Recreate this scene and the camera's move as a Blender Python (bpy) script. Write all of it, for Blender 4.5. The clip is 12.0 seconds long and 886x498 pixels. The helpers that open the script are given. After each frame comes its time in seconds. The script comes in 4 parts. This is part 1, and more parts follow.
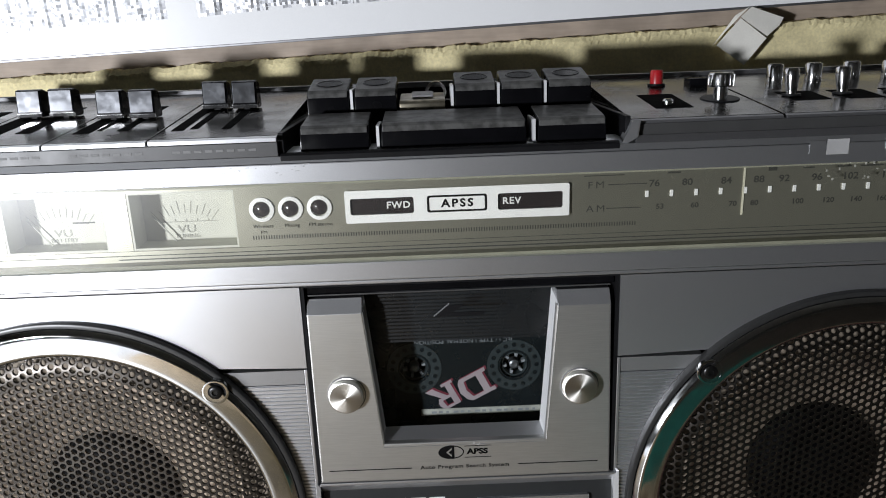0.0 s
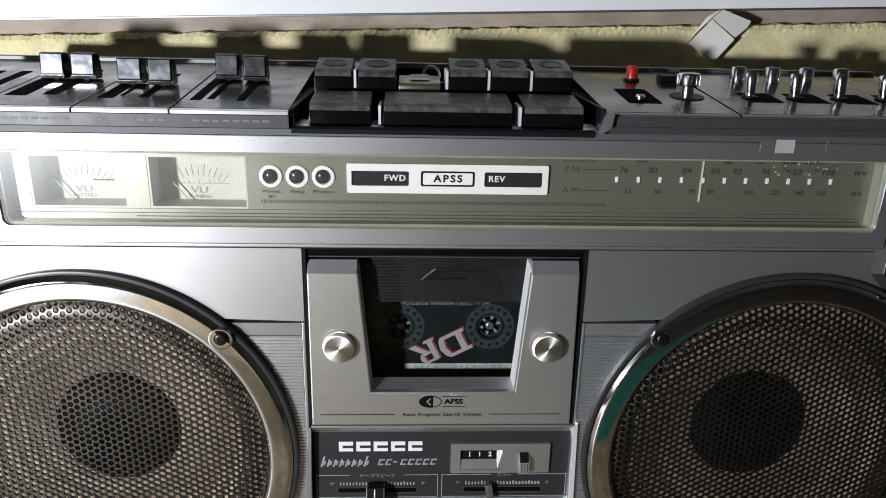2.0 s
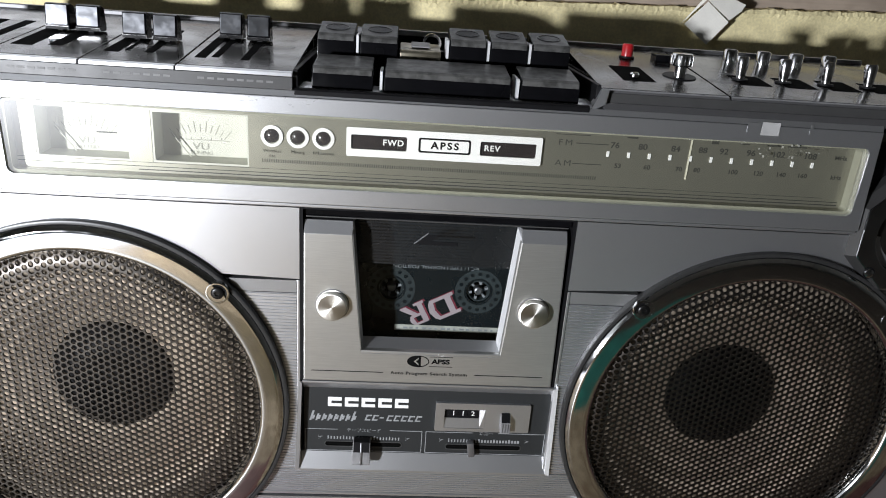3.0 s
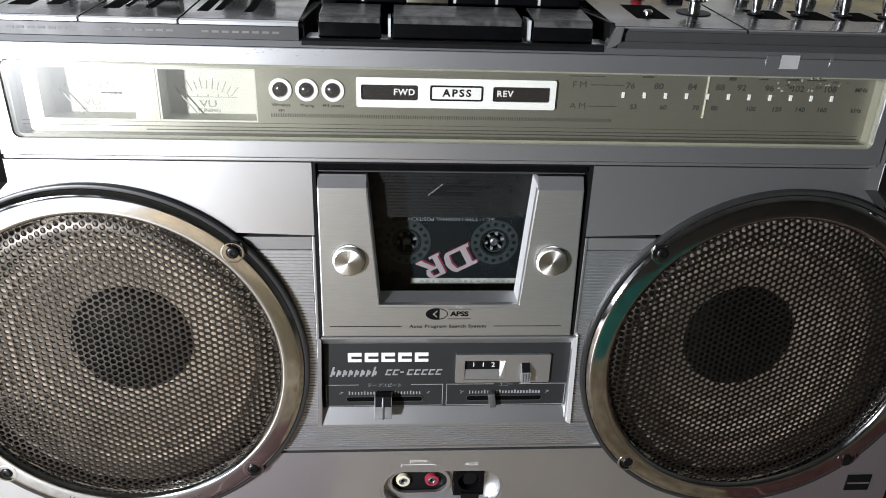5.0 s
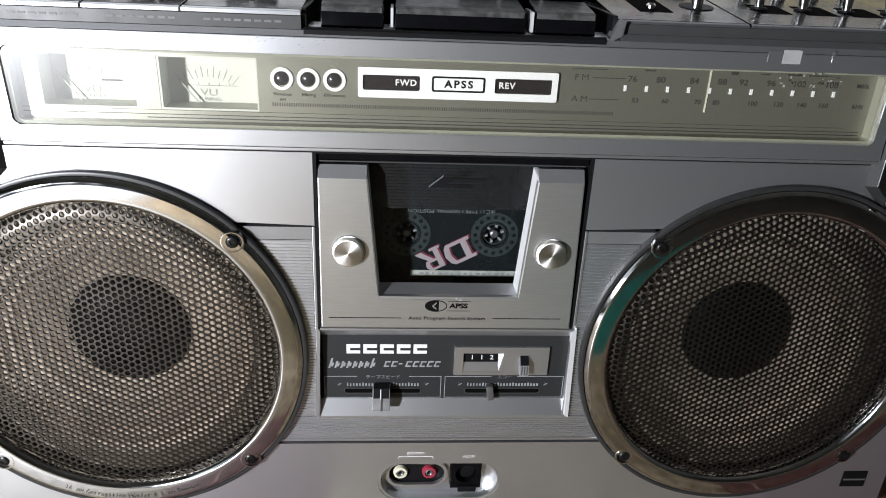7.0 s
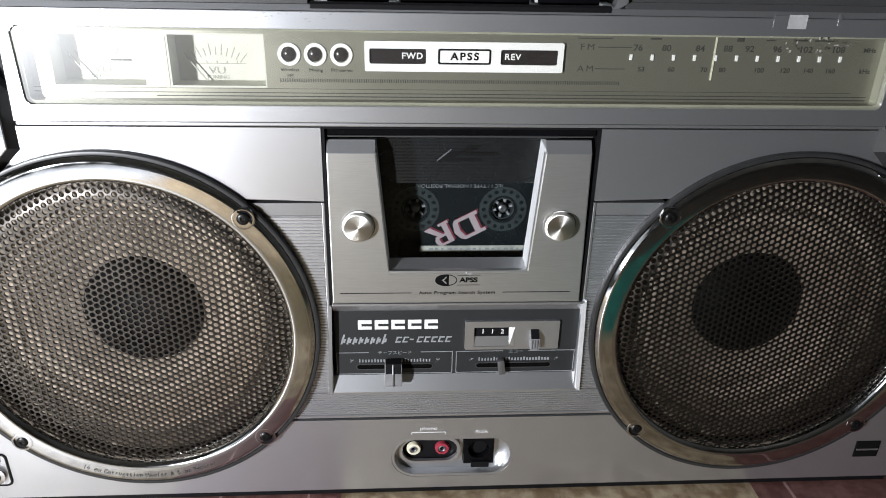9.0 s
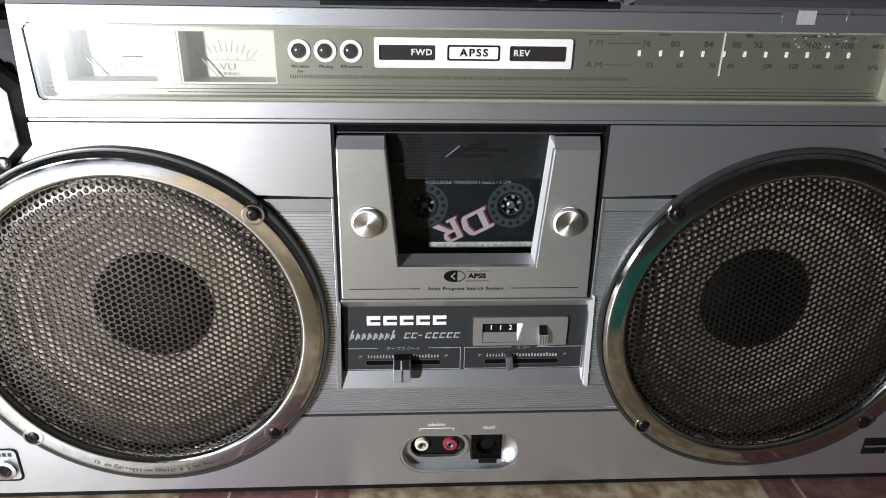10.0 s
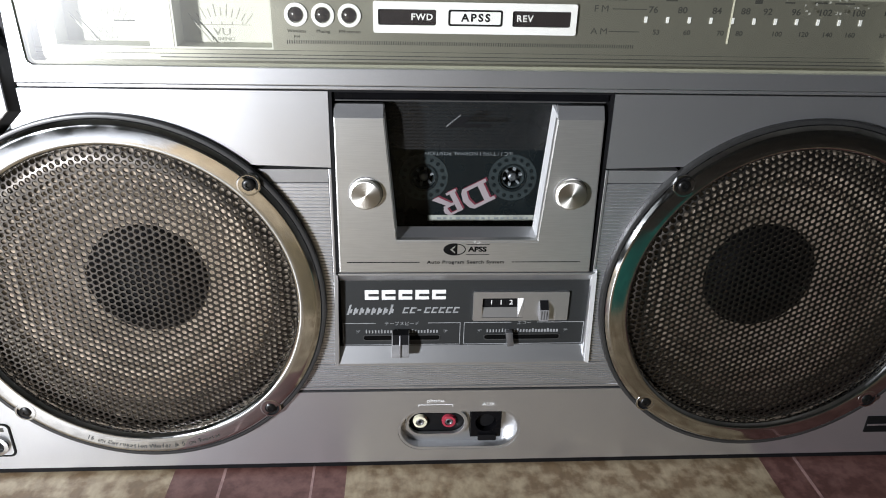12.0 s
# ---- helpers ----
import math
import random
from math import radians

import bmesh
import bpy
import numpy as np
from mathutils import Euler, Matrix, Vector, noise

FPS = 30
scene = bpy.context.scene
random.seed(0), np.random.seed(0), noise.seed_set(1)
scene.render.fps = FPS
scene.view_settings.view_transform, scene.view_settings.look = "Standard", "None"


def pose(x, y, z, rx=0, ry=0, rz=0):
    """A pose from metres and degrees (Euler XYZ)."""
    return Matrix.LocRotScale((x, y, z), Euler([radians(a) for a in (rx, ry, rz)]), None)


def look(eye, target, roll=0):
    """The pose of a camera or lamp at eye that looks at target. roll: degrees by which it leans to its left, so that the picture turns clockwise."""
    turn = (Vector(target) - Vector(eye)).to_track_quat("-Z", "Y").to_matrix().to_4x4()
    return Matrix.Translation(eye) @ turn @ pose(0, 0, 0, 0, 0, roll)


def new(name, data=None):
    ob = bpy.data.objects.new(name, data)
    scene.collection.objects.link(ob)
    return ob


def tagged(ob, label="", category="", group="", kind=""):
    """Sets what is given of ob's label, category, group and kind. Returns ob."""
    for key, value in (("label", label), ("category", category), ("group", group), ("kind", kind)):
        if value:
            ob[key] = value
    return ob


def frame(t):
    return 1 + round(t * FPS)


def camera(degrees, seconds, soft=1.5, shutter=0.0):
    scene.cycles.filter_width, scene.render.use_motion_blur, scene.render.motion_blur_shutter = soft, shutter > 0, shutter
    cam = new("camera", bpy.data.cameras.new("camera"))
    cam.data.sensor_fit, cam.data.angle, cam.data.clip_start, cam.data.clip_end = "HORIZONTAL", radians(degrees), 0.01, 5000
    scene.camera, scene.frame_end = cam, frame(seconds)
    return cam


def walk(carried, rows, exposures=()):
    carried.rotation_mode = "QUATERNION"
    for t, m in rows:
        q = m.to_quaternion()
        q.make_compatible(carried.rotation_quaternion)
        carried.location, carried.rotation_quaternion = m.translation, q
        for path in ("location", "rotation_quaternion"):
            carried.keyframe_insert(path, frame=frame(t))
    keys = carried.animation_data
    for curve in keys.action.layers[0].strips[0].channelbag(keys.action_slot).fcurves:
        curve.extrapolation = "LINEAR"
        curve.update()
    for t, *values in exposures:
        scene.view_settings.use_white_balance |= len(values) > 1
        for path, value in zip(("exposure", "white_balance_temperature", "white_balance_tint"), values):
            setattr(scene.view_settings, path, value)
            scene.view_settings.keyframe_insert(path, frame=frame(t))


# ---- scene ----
cam = camera(63.66, 12.0, 1.0)
PATH = [
    (0, (-0.00757, -0.23585, 0.26907), (-0.00374, 0.24432, 0.12971), -2.119),
    (0.3, (-0.00849, -0.23743, 0.26975), (0.00306, 0.24292, 0.13144), -2.176),
    (0.5, (-0.00910, -0.23849, 0.27021), (0.00042, 0.24248, 0.13390), -2.462),
    (0.8, (-0.00915, -0.23863, 0.27031), (-0.00538, 0.24372, 0.13869), -2.739),
    (1, (-0.00918, -0.23873, 0.27038), (-0.00278, 0.24316, 0.13717), -2.763),
    (1.3, (-0.01196, -0.24184, 0.27121), (-0.00746, 0.24009, 0.13809), -3.010),
    (1.5, (-0.01382, -0.24392, 0.27177), (-0.00943, 0.23584, 0.13102), -2.423),
    (1.7, (-0.01437, -0.25157, 0.27421), (-0.00127, 0.22418, 0.12095), -1.346),
    (1.8, (-0.01464, -0.25539, 0.27544), (0.00308, 0.21775, 0.11473), -0.503),
    (2, (-0.01519, -0.26303, 0.27788), (0.00904, 0.20997, 0.11764), 1.346),
    (2.2, (-0.01512, -0.26688, 0.27711), (0.00781, 0.20850, 0.12384), 2.951),
    (2.4, (-0.01505, -0.27072, 0.27634), (0.01444, 0.20409, 0.12243), 4.259),
    (2.5, (-0.01501, -0.27264, 0.27596), (0.02101, 0.20032, 0.11780), 4.863),
    (2.7, (-0.01663, -0.27255, 0.27709), (0.02304, 0.19573, 0.10638), 4.999),
    (3, (-0.01907, -0.27241, 0.27880), (0.01634, 0.19305, 0.09967), 4.202),
    (3.2, (-0.01950, -0.27232, 0.27824), (0.01256, 0.19278, 0.09752), 3.149),
    (4.8, (-0.02448, -0.27123, 0.27184), (0.01103, 0.18559, 0.07172), 1.814),
    (5, (-0.02448, -0.27123, 0.27184), (0.01009, 0.18489, 0.06996), 1.952),
    (5.5, (-0.02537, -0.27143, 0.27117), (0.00906, 0.18428, 0.06834), 2.303),
    (6, (-0.02664, -0.27211, 0.27059), (0.00839, 0.18329, 0.06717), 2.521),
    (6.5, (-0.02511, -0.27209, 0.27055), (0.01111, 0.18354, 0.06784), 2.768),
    (7, (-0.02540, -0.27174, 0.26992), (0.01081, 0.18326, 0.06581), 2.653),
    (7.2, (-0.02548, -0.27229, 0.26913), (0.01082, 0.18283, 0.06528), 2.609),
    (8.8, (-0.02615, -0.27694, 0.26235), (0.00624, 0.17656, 0.05429), 1.521),
    (9, (-0.02619, -0.27721, 0.26195), (0.00470, 0.17698, 0.05519), 1.312),
    (9.5, (-0.02849, -0.27799, 0.26182), (0.00139, 0.17711, 0.05691), 1.229),
    (10, (-0.02813, -0.27904, 0.26045), (-0.00029, 0.17557, 0.05416), 1.165),
    (10.5, (-0.02785, -0.27937, 0.26034), (-0.00022, 0.17490, 0.05327), 1.129),
    (11, (-0.02895, -0.27844, 0.25858), (0.00036, 0.17483, 0.04956), 1.259),
    (11.5, (-0.02947, -0.27666, 0.25220), (0.00215, 0.17458, 0.03918), 1.610),
    (12, (-0.02897, -0.27562, 0.25269), (0.00088, 0.17465, 0.03735), 1.507),
]
walk(cam, [(t, look(eye, target, roll)) for t, eye, target, roll in PATH], [(0, -0.54), (1.6, -0.5), (2.6, -0.14), (4, -0.04), (12, 0)])

# ---------------------------------------------------------------- light
ROOM_X0, ROOM_X1, ROOM_Y0, ROOM_Y1, ROOM_Z0, ROOM_Z1 = -1.9, 1.9, -2.4, 0.25, -0.75, 1.75
world = bpy.data.worlds.new("world")
scene.world = world
world.use_nodes = True
world.node_tree.nodes["Background"].inputs[0].default_value = (0.75, 0.85, 1.0, 1)
world.node_tree.nodes["Background"].inputs[1].default_value = 0.15
key = bpy.data.lights.new("desk_lamp_light", "AREA")
key.shape, key.size, key.energy, key.color = "DISK", 0.05, 9.3, (0.945, 0.975, 1.04)
new("desk_lamp_light", key).matrix_world = look((-0.495, -0.55, 0.200), (0, 0, 0.18))
# added soft fill from the left; no such source is seen
fill = bpy.data.lights.new("fill_light", "AREA")
fill.shape, fill.size, fill.size_y, fill.energy, fill.color = "RECTANGLE", 0.9, 0.9, 1.3, (0.9, 0.96, 1.0)
new("fill_light", fill).matrix_world = look((ROOM_X0 + 0.05, -1.3, 0.75), (0, -0.4, 0.2))

# ---------------------------------------------------------------- materials


def mat(name, c, rough=0.5, metal=0.0, vary=0.12, size=8.0, grain=0.0, grain_size=0.4, stretch=(1, 1, 1), coat=0.0, c2=None, spec=0.5, aniso=False, worn=0.0, rvar=0.03):
    """Principled paint with stains at size mm, fine grain at grain_size mm in colour, gloss and relief."""
    m = bpy.data.materials.new(name)
    m.use_nodes = True
    nt = m.node_tree
    b = nt.nodes["Principled BSDF"]
    b.inputs["Metallic"].default_value = metal
    b.inputs["Coat Weight"].default_value = coat
    b.inputs["Coat Roughness"].default_value = 0.12
    b.inputs["Specular IOR Level"].default_value = spec
    co = nt.nodes.new("ShaderNodeTexCoord")
    mp = nt.nodes.new("ShaderNodeMapping")
    mp.inputs["Scale"].default_value = stretch
    nt.links.new(co.outputs["Object"], mp.inputs["Vector"])
    big = nt.nodes.new("ShaderNodeTexNoise")
    big.inputs["Scale"].default_value = 1000.0 / size
    big.inputs["Detail"].default_value = 5
    nt.links.new(co.outputs["Object"], big.inputs["Vector"])
    fine = nt.nodes.new("ShaderNodeTexNoise")
    fine.inputs["Scale"].default_value = 1000.0 / grain_size
    fine.inputs["Detail"].default_value = 3
    nt.links.new(mp.outputs["Vector"], fine.inputs["Vector"])
    mix = nt.nodes.new("ShaderNodeMix")
    mix.data_type = "RGBA"
    other = c2 if c2 else tuple(v * (1 - vary) for v in c)
    mix.inputs["A"].default_value = (*c, 1)
    mix.inputs["B"].default_value = (*other, 1)
    ramp = nt.nodes.new("ShaderNodeMapRange")
    ramp.inputs["From Min"].default_value, ramp.inputs["From Max"].default_value = 0.4, 0.62
    nt.links.new(big.outputs["Fac"], ramp.inputs["Value"])
    nt.links.new(ramp.outputs["Result"], mix.inputs["Factor"])
    mul = nt.nodes.new("ShaderNodeMix")
    mul.data_type, mul.blend_type = "RGBA", "MULTIPLY"
    mul.inputs["Factor"].default_value = min(1.0, 0.25 + grain)
    g = nt.nodes.new("ShaderNodeMapRange")
    g.inputs["From Min"].default_value, g.inputs["From Max"].default_value = 0.3, 0.7
    g.inputs["To Min"].default_value, g.inputs["To Max"].default_value = 0.78, 1.0
    nt.links.new(fine.outputs["Fac"], g.inputs["Value"])
    nt.links.new(mix.outputs["Result"], mul.inputs["A"])
    nt.links.new(g.outputs["Result"], mul.inputs["B"])
    nt.links.new(mul.outputs["Result"], b.inputs["Base Color"])
    rr = nt.nodes.new("ShaderNodeMapRange")
    rr.inputs["To Min"].default_value, rr.inputs["To Max"].default_value = max(0.03, rough - rvar), rough + rvar + worn
    rr.inputs["From Min"].default_value, rr.inputs["From Max"].default_value = 0.35, 0.65
    nt.links.new(big.outputs["Fac"], rr.inputs["Value"])
    nt.links.new(rr.outputs["Result"], b.inputs["Roughness"])
    if grain > 0:
        bump = nt.nodes.new("ShaderNodeBump")
        bump.inputs["Strength"].default_value = grain
        bump.inputs["Distance"].default_value = 0.00004
        nt.links.new(fine.outputs["Fac"], bump.inputs["Height"])
        nt.links.new(bump.outputs["Normal"], b.inputs["Normal"])
    if aniso:
        tan = nt.nodes.new("ShaderNodeTangent")
        tan.direction_type, tan.axis = "RADIAL", "Y"
        b.inputs["Anisotropic"].default_value = 0.85
        nt.links.new(tan.outputs["Tangent"], b.inputs["Tangent"])
    return m


SILVER = mat("silver_paint", (0.69, 0.70, 0.72), 0.355, 0.905, vary=0.04, size=30, grain=0.18, grain_size=0.25, rvar=0.012)
SILVER_BRUSHED = mat("brushed_aluminium", (0.64, 0.64, 0.62), 0.36, 0.85, vary=0.04, size=20, rvar=0.012, grain=0.2, grain_size=0.3, stretch=(0.04, 1, 1))
SILVER_DARK = mat("grey_metallic_paint", (0.26, 0.26, 0.27), 0.42, 0.8, vary=0.08, size=15, grain=0.2)
SILVER_MID = mat("mid_grey_metallic_paint", (0.46, 0.465, 0.475), 0.42, 0.8, vary=0.06, size=15, grain=0.2)
CHROME = mat("worn_chrome", (0.70, 0.71, 0.71), 0.08, 1.0, vary=0.12, size=9, grain=0.04, grain_size=0.5, stretch=(0.25, 1, 1), worn=0.04)
BRIGHT_CHROME = mat("bright_chrome", (0.78, 0.78, 0.79), 0.16, 1.0, vary=0.05, size=5)
SATIN = mat("satin_chrome", (0.56, 0.57, 0.58), 0.2, 1.0, vary=0.1, size=9, grain=0.05)
REVEAL = mat("lit_silver_edge", (0.80, 0.81, 0.82), 0.38, 0.35, vary=0.05, size=9)
SCREW = mat("blackened_screw", (0.035, 0.035, 0.035), 0.3, 0.8, vary=0.3, size=2)
POLISHED = mat("polished_fader_metal", (0.60, 0.62, 0.66), 0.18, 1.0, vary=0.08, size=4, grain=0.05)
SPUN = mat("spun_aluminium", (0.9, 0.88, 0.83), 0.42, 1.0, vary=0.03, size=6, aniso=True)
GUNMETAL = mat("smoked_metal_top", (0.17, 0.165, 0.16), 0.16, 0.9, vary=0.25, size=14, grain=0.05, worn=0.1)
STRIP = mat("grey_strip_paint", (0.055, 0.055, 0.055), 0.45, 0.1, size=10)
BLACK = mat("black_plastic", (0.008, 0.008, 0.009), 0.5, vary=0.3, size=9, grain=0.15, spec=0.15)
WELL = mat("matt_black_recess", (0.004, 0.004, 0.004), 0.9, vary=0.2, size=3, spec=0.03)
GLOSS_BLACK = mat("glossy_black_plastic", (0.005, 0.005, 0.006), 0.17, vary=0.3, size=9, worn=0.08, spec=0.11)
KEY_RIM = mat("worn_key_rim", (0.22, 0.22, 0.215), 0.35, vary=0.6, size=3)
KEY_TOP = mat("worn_key_top", (0.095, 0.095, 0.092), 0.36, vary=0.6, size=4, grain=0.1, spec=0.25)
GRILLE = mat("dark_steel_grille", (0.084, 0.077, 0.069), 0.36, 0.95, vary=0.3, size=20)
CONE = mat("grey_paper_cone", (0.62, 0.51, 0.395), 0.75, vary=0.2, size=12, grain=0.3, grain_size=0.6)
SURROUND = mat("grey_bezel", (0.05, 0.05, 0.05), 0.36, 0.4, vary=0.15, size=10)
ROLL = mat("tan_cone_edge", (0.27, 0.225, 0.175), 0.7, vary=0.2, size=8)
CAP = mat("black_dust_cap", (0.006, 0.006, 0.007), 0.6, size=6, spec=0.1)
OLIVE = mat("olive_grey_dial", (0.36, 0.352, 0.295), 0.34, 0.7, vary=0.06, size=30, grain=0.08)
CREAM = mat("cream_meter_face", (0.60, 0.60, 0.53), 0.6, vary=0.04, size=8)
WHITE = mat("white_plastic", (0.88, 0.88, 0.88), 0.4, vary=0.03, size=6)
PRINT_WHITE = mat("white_ink", (0.82, 0.82, 0.82), 0.6, vary=0.05, size=4)
PRINT_BLACK = mat("black_ink", (0.006, 0.006, 0.006), 0.85, size=4, spec=0.08)
PRINT_GREY = mat("faded_black_ink", (0.05, 0.05, 0.044), 0.6, size=4)
METER_BOX = mat("pale_meter_plastic", (0.55, 0.55, 0.49), 0.5, vary=0.06, size=8)
PRINT_METER = mat("pale_meter_ink", (0.36, 0.36, 0.31), 0.6, size=4)
PRINT_PALE = mat("faded_white_print", (0.32, 0.33, 0.34), 0.6, vary=0.2, size=3)
PRINT_RED = mat("red_ink", (0.22, 0.035, 0.055), 0.5, size=4)
CLAY = mat("slate_control_panel", (0.020, 0.022, 0.023), 0.56, 0.1, vary=0.12, size=20, grain=0.1)
KNOB_GREY = mat("dark_grey_knob", (0.24, 0.24, 0.245), 0.38, vary=0.2, size=5, grain=0.1)
RED = mat("red_button_plastic", (0.40, 0.015, 0.02), 0.3, vary=0.15, size=3)
JACK_WHITE = mat("cream_jack", (0.75, 0.72, 0.55), 0.4, size=3)
JACK_RED = mat("red_jack", (0.36, 0.035, 0.06), 0.4, size=3)
SHELL = mat("smoked_cassette_shell", (0.012, 0.016, 0.018), 0.25, vary=0.3, size=10, worn=0.1)
HUB_GREY = mat("clear_grey_hub", (0.045, 0.055, 0.057), 0.35, vary=0.2, size=3)
LED = mat("dark_lamp_lens", (0.03, 0.025, 0.025), 0.12, size=2)
WALL_YELLOW = mat("yellow_plaster", (0.92, 0.81, 0.47), 0.85, vary=0.18, size=18, grain=0.6, grain_size=1.2)
WOOD = mat("brown_wood_strip", (0.30, 0.215, 0.15), 0.6, vary=0.35, size=30, grain=0.4, grain_size=1.5, stretch=(0.1, 1, 1))
TRIM = mat("grey_brown_wood_strip", (0.44, 0.36, 0.29), 0.6, vary=0.3, size=30, grain=0.4, grain_size=1.5, stretch=(0.1, 1, 1))
BOARD = mat("white_laminate", (0.93, 0.935, 0.94), 0.4, vary=0.04, size=60)
FOIL = mat("crinkled_silver_foil", (0.80, 0.81, 0.84), 0.5, 1.0, vary=0.1, size=4)
PAPER = mat("white_card", (0.84, 0.82, 0.75), 0.8, vary=0.06, size=10, grain=0.2)
ROOM = mat("cream_room_paint", (0.36, 0.355, 0.33), 0.9, vary=0.1, size=300, grain=0.2, grain_size=3)
CEIL = mat("pale_reflected_ceiling", (0.55, 0.53, 0.49), 0.8, vary=0.2, size=200)
FLOOR = mat("dull_floor", (0.22, 0.19, 0.15), 0.7, vary=0.2, size=200)
CLOTH_BEIGE = mat("beige_marbled_vinyl", (0.46, 0.37, 0.245), 0.42, vary=0.5, c2=(0.22, 0.15, 0.085), size=9, grain=0.75, grain_size=2.2, stretch=(1, 0.45, 1))
CLOTH_RED = mat("maroon_marbled_vinyl", (0.20, 0.098, 0.084), 0.42, c2=(0.12, 0.05, 0.042), size=7, grain=0.6, grain_size=1.6)
CLOTH_TAN = mat("tan_marbled_vinyl", (0.22, 0.17, 0.09), 0.42, c2=(0.12, 0.085, 0.045), size=9, grain=0.6, grain_size=2.2)
CLOTH_TEAL = mat("teal_marbled_vinyl", (0.04, 0.22, 0.17), 0.42, c2=(0.03, 0.14, 0.11), size=9, grain=0.6, grain_size=2.2)
# added dark and pale tones, unseen, that tint what the chrome rings reflect
CLOTH_DARK = mat("dark_reflected_vinyl", (0.085, 0.07, 0.055), 0.42, c2=(0.05, 0.04, 0.032), size=9, grain=0.6, grain_size=2.2)
CLOTH_PALE = mat("pale_reflected_vinyl", (0.52, 0.53, 0.55), 0.42, c2=(0.36, 0.36, 0.37), size=9, grain=0.6, grain_size=2.2)
CLOTH_LINE = mat("pale_pink_print", (0.42, 0.26, 0.24), 0.45, vary=0.3, size=5)


def clear(name, tint, gloss, rough, haze=0.0):
    """A clear pane: straight through, with a glossy coat."""
    m = bpy.data.materials.new(name)
    m.use_nodes = True
    nt = m.node_tree
    nt.nodes.remove(nt.nodes["Principled BSDF"])
    out = nt.nodes["Material Output"]
    tr = nt.nodes.new("ShaderNodeBsdfTransparent")
    tr.inputs["Color"].default_value = (*tint, 1)
    gl = nt.nodes.new("ShaderNodeBsdfGlossy")
    gl.inputs["Roughness"].default_value = rough
    fr = nt.nodes.new("ShaderNodeFresnel")
    fr.inputs["IOR"].default_value = gloss
    mx = nt.nodes.new("ShaderNodeMixShader")
    ad = nt.nodes.new("ShaderNodeMath")
    ad.inputs[1].default_value = haze
    nt.links.new(fr.outputs[0], ad.inputs[0])
    nt.links.new(ad.outputs[0], mx.inputs[0])
    nt.links.new(tr.outputs[0], mx.inputs[1])
    nt.links.new(gl.outputs[0], mx.inputs[2])
    nt.links.new(mx.outputs[0], out.inputs["Surface"])
    return m


DIAL_PANE = clear("aged_clear_acrylic", (0.95, 0.95, 0.89), 1.5, 0.34, 0.02)
DOOR_PANE = clear("smoked_clear_acrylic", (0.66, 0.71, 0.72), 1.28, 0.05)
DOOR_PANE_RIBBED = clear("ribbed_smoked_acrylic", (0.34, 0.37, 0.39), 1.35, 0.45, 0.03)

# ---------------------------------------------------------------- mesh helpers (millimetres)


# printed marks too small to pick apart singly
FINE = {"scale_marks", "tick_strip", "tick_scale", "scale_line", "moulded_lines", "print", "frame_line", "bracket_line", "emblem_lines", "arrow_glint", "scuffs", "foil", "maker_mark", "series_mark", "type_mark", "slanted_mark", "mark_shade"}


def thing(name, x, y, z, label, category, group="", kind=""):
    ob = new(name)
    ob.location = (x, y, z)
    ob.empty_display_size = 0.02
    return tagged(ob, label, category, group, kind)


def part(name, bm, material, parent=None, label="", smooth=False, scale=0.001, at=None):
    """Links a bmesh as one mesh object, under a thing or under a part."""
    me = bm
    if isinstance(bm, bmesh.types.BMesh):
        me = bpy.data.meshes.new(name)
        bmesh.ops.recalc_face_normals(bm, faces=bm.faces)
        bm.to_mesh(me)
        bm.free()
        if scale != 1:
            me.transform(Matrix.Scale(scale, 4))
    if not me.materials:
        me.materials.append(material)
    if smooth:
        me.shade_smooth()
        me.set_sharp_from_angle(angle=radians(35))
    ob = new(name, me)
    if at:
        ob.location = at
    if parent is not None:
        ob.parent = parent
        if parent.data is None:
            ob.matrix_parent_inverse = Matrix.Translation(-parent.location)
        else:
            ob.matrix_parent_inverse = Matrix.Translation(-parent.location)
    if label:
        ob["label"] = label
    if name in FINE:
        ob["kind"] = "stuff"
    return ob


def box(x0, x1, y0, y1, z0, z1, bev=0.0, seg=2, bm=None, turn=None):
    b = bmesh.new()
    bmesh.ops.create_cube(b, size=1)
    for v in b.verts:
        v.co = ((x0 + x1) / 2 + v.co.x * (x1 - x0), (y0 + y1) / 2 + v.co.y * (y1 - y0), (z0 + z1) / 2 + v.co.z * (z1 - z0))
    if bev:
        bmesh.ops.bevel(b, geom=b.edges[:], offset=bev, segments=seg, profile=0.6, affect="EDGES", clamp_overlap=True)
    if turn:
        b.transform(turn)
    if bm is None:
        return b
    me = bpy.data.meshes.new("tmp")
    b.to_mesh(me)
    b.free()
    bm.from_mesh(me)
    bpy.data.meshes.remove(me)
    return bm


def about(x, y, z, rx=0, ry=0, rz=0):
    """A turn about a point given in millimetres."""
    return Matrix.Translation((x, y, z)) @ pose(0, 0, 0, rx, ry, rz) @ Matrix.Translation((-x, -y, -z))


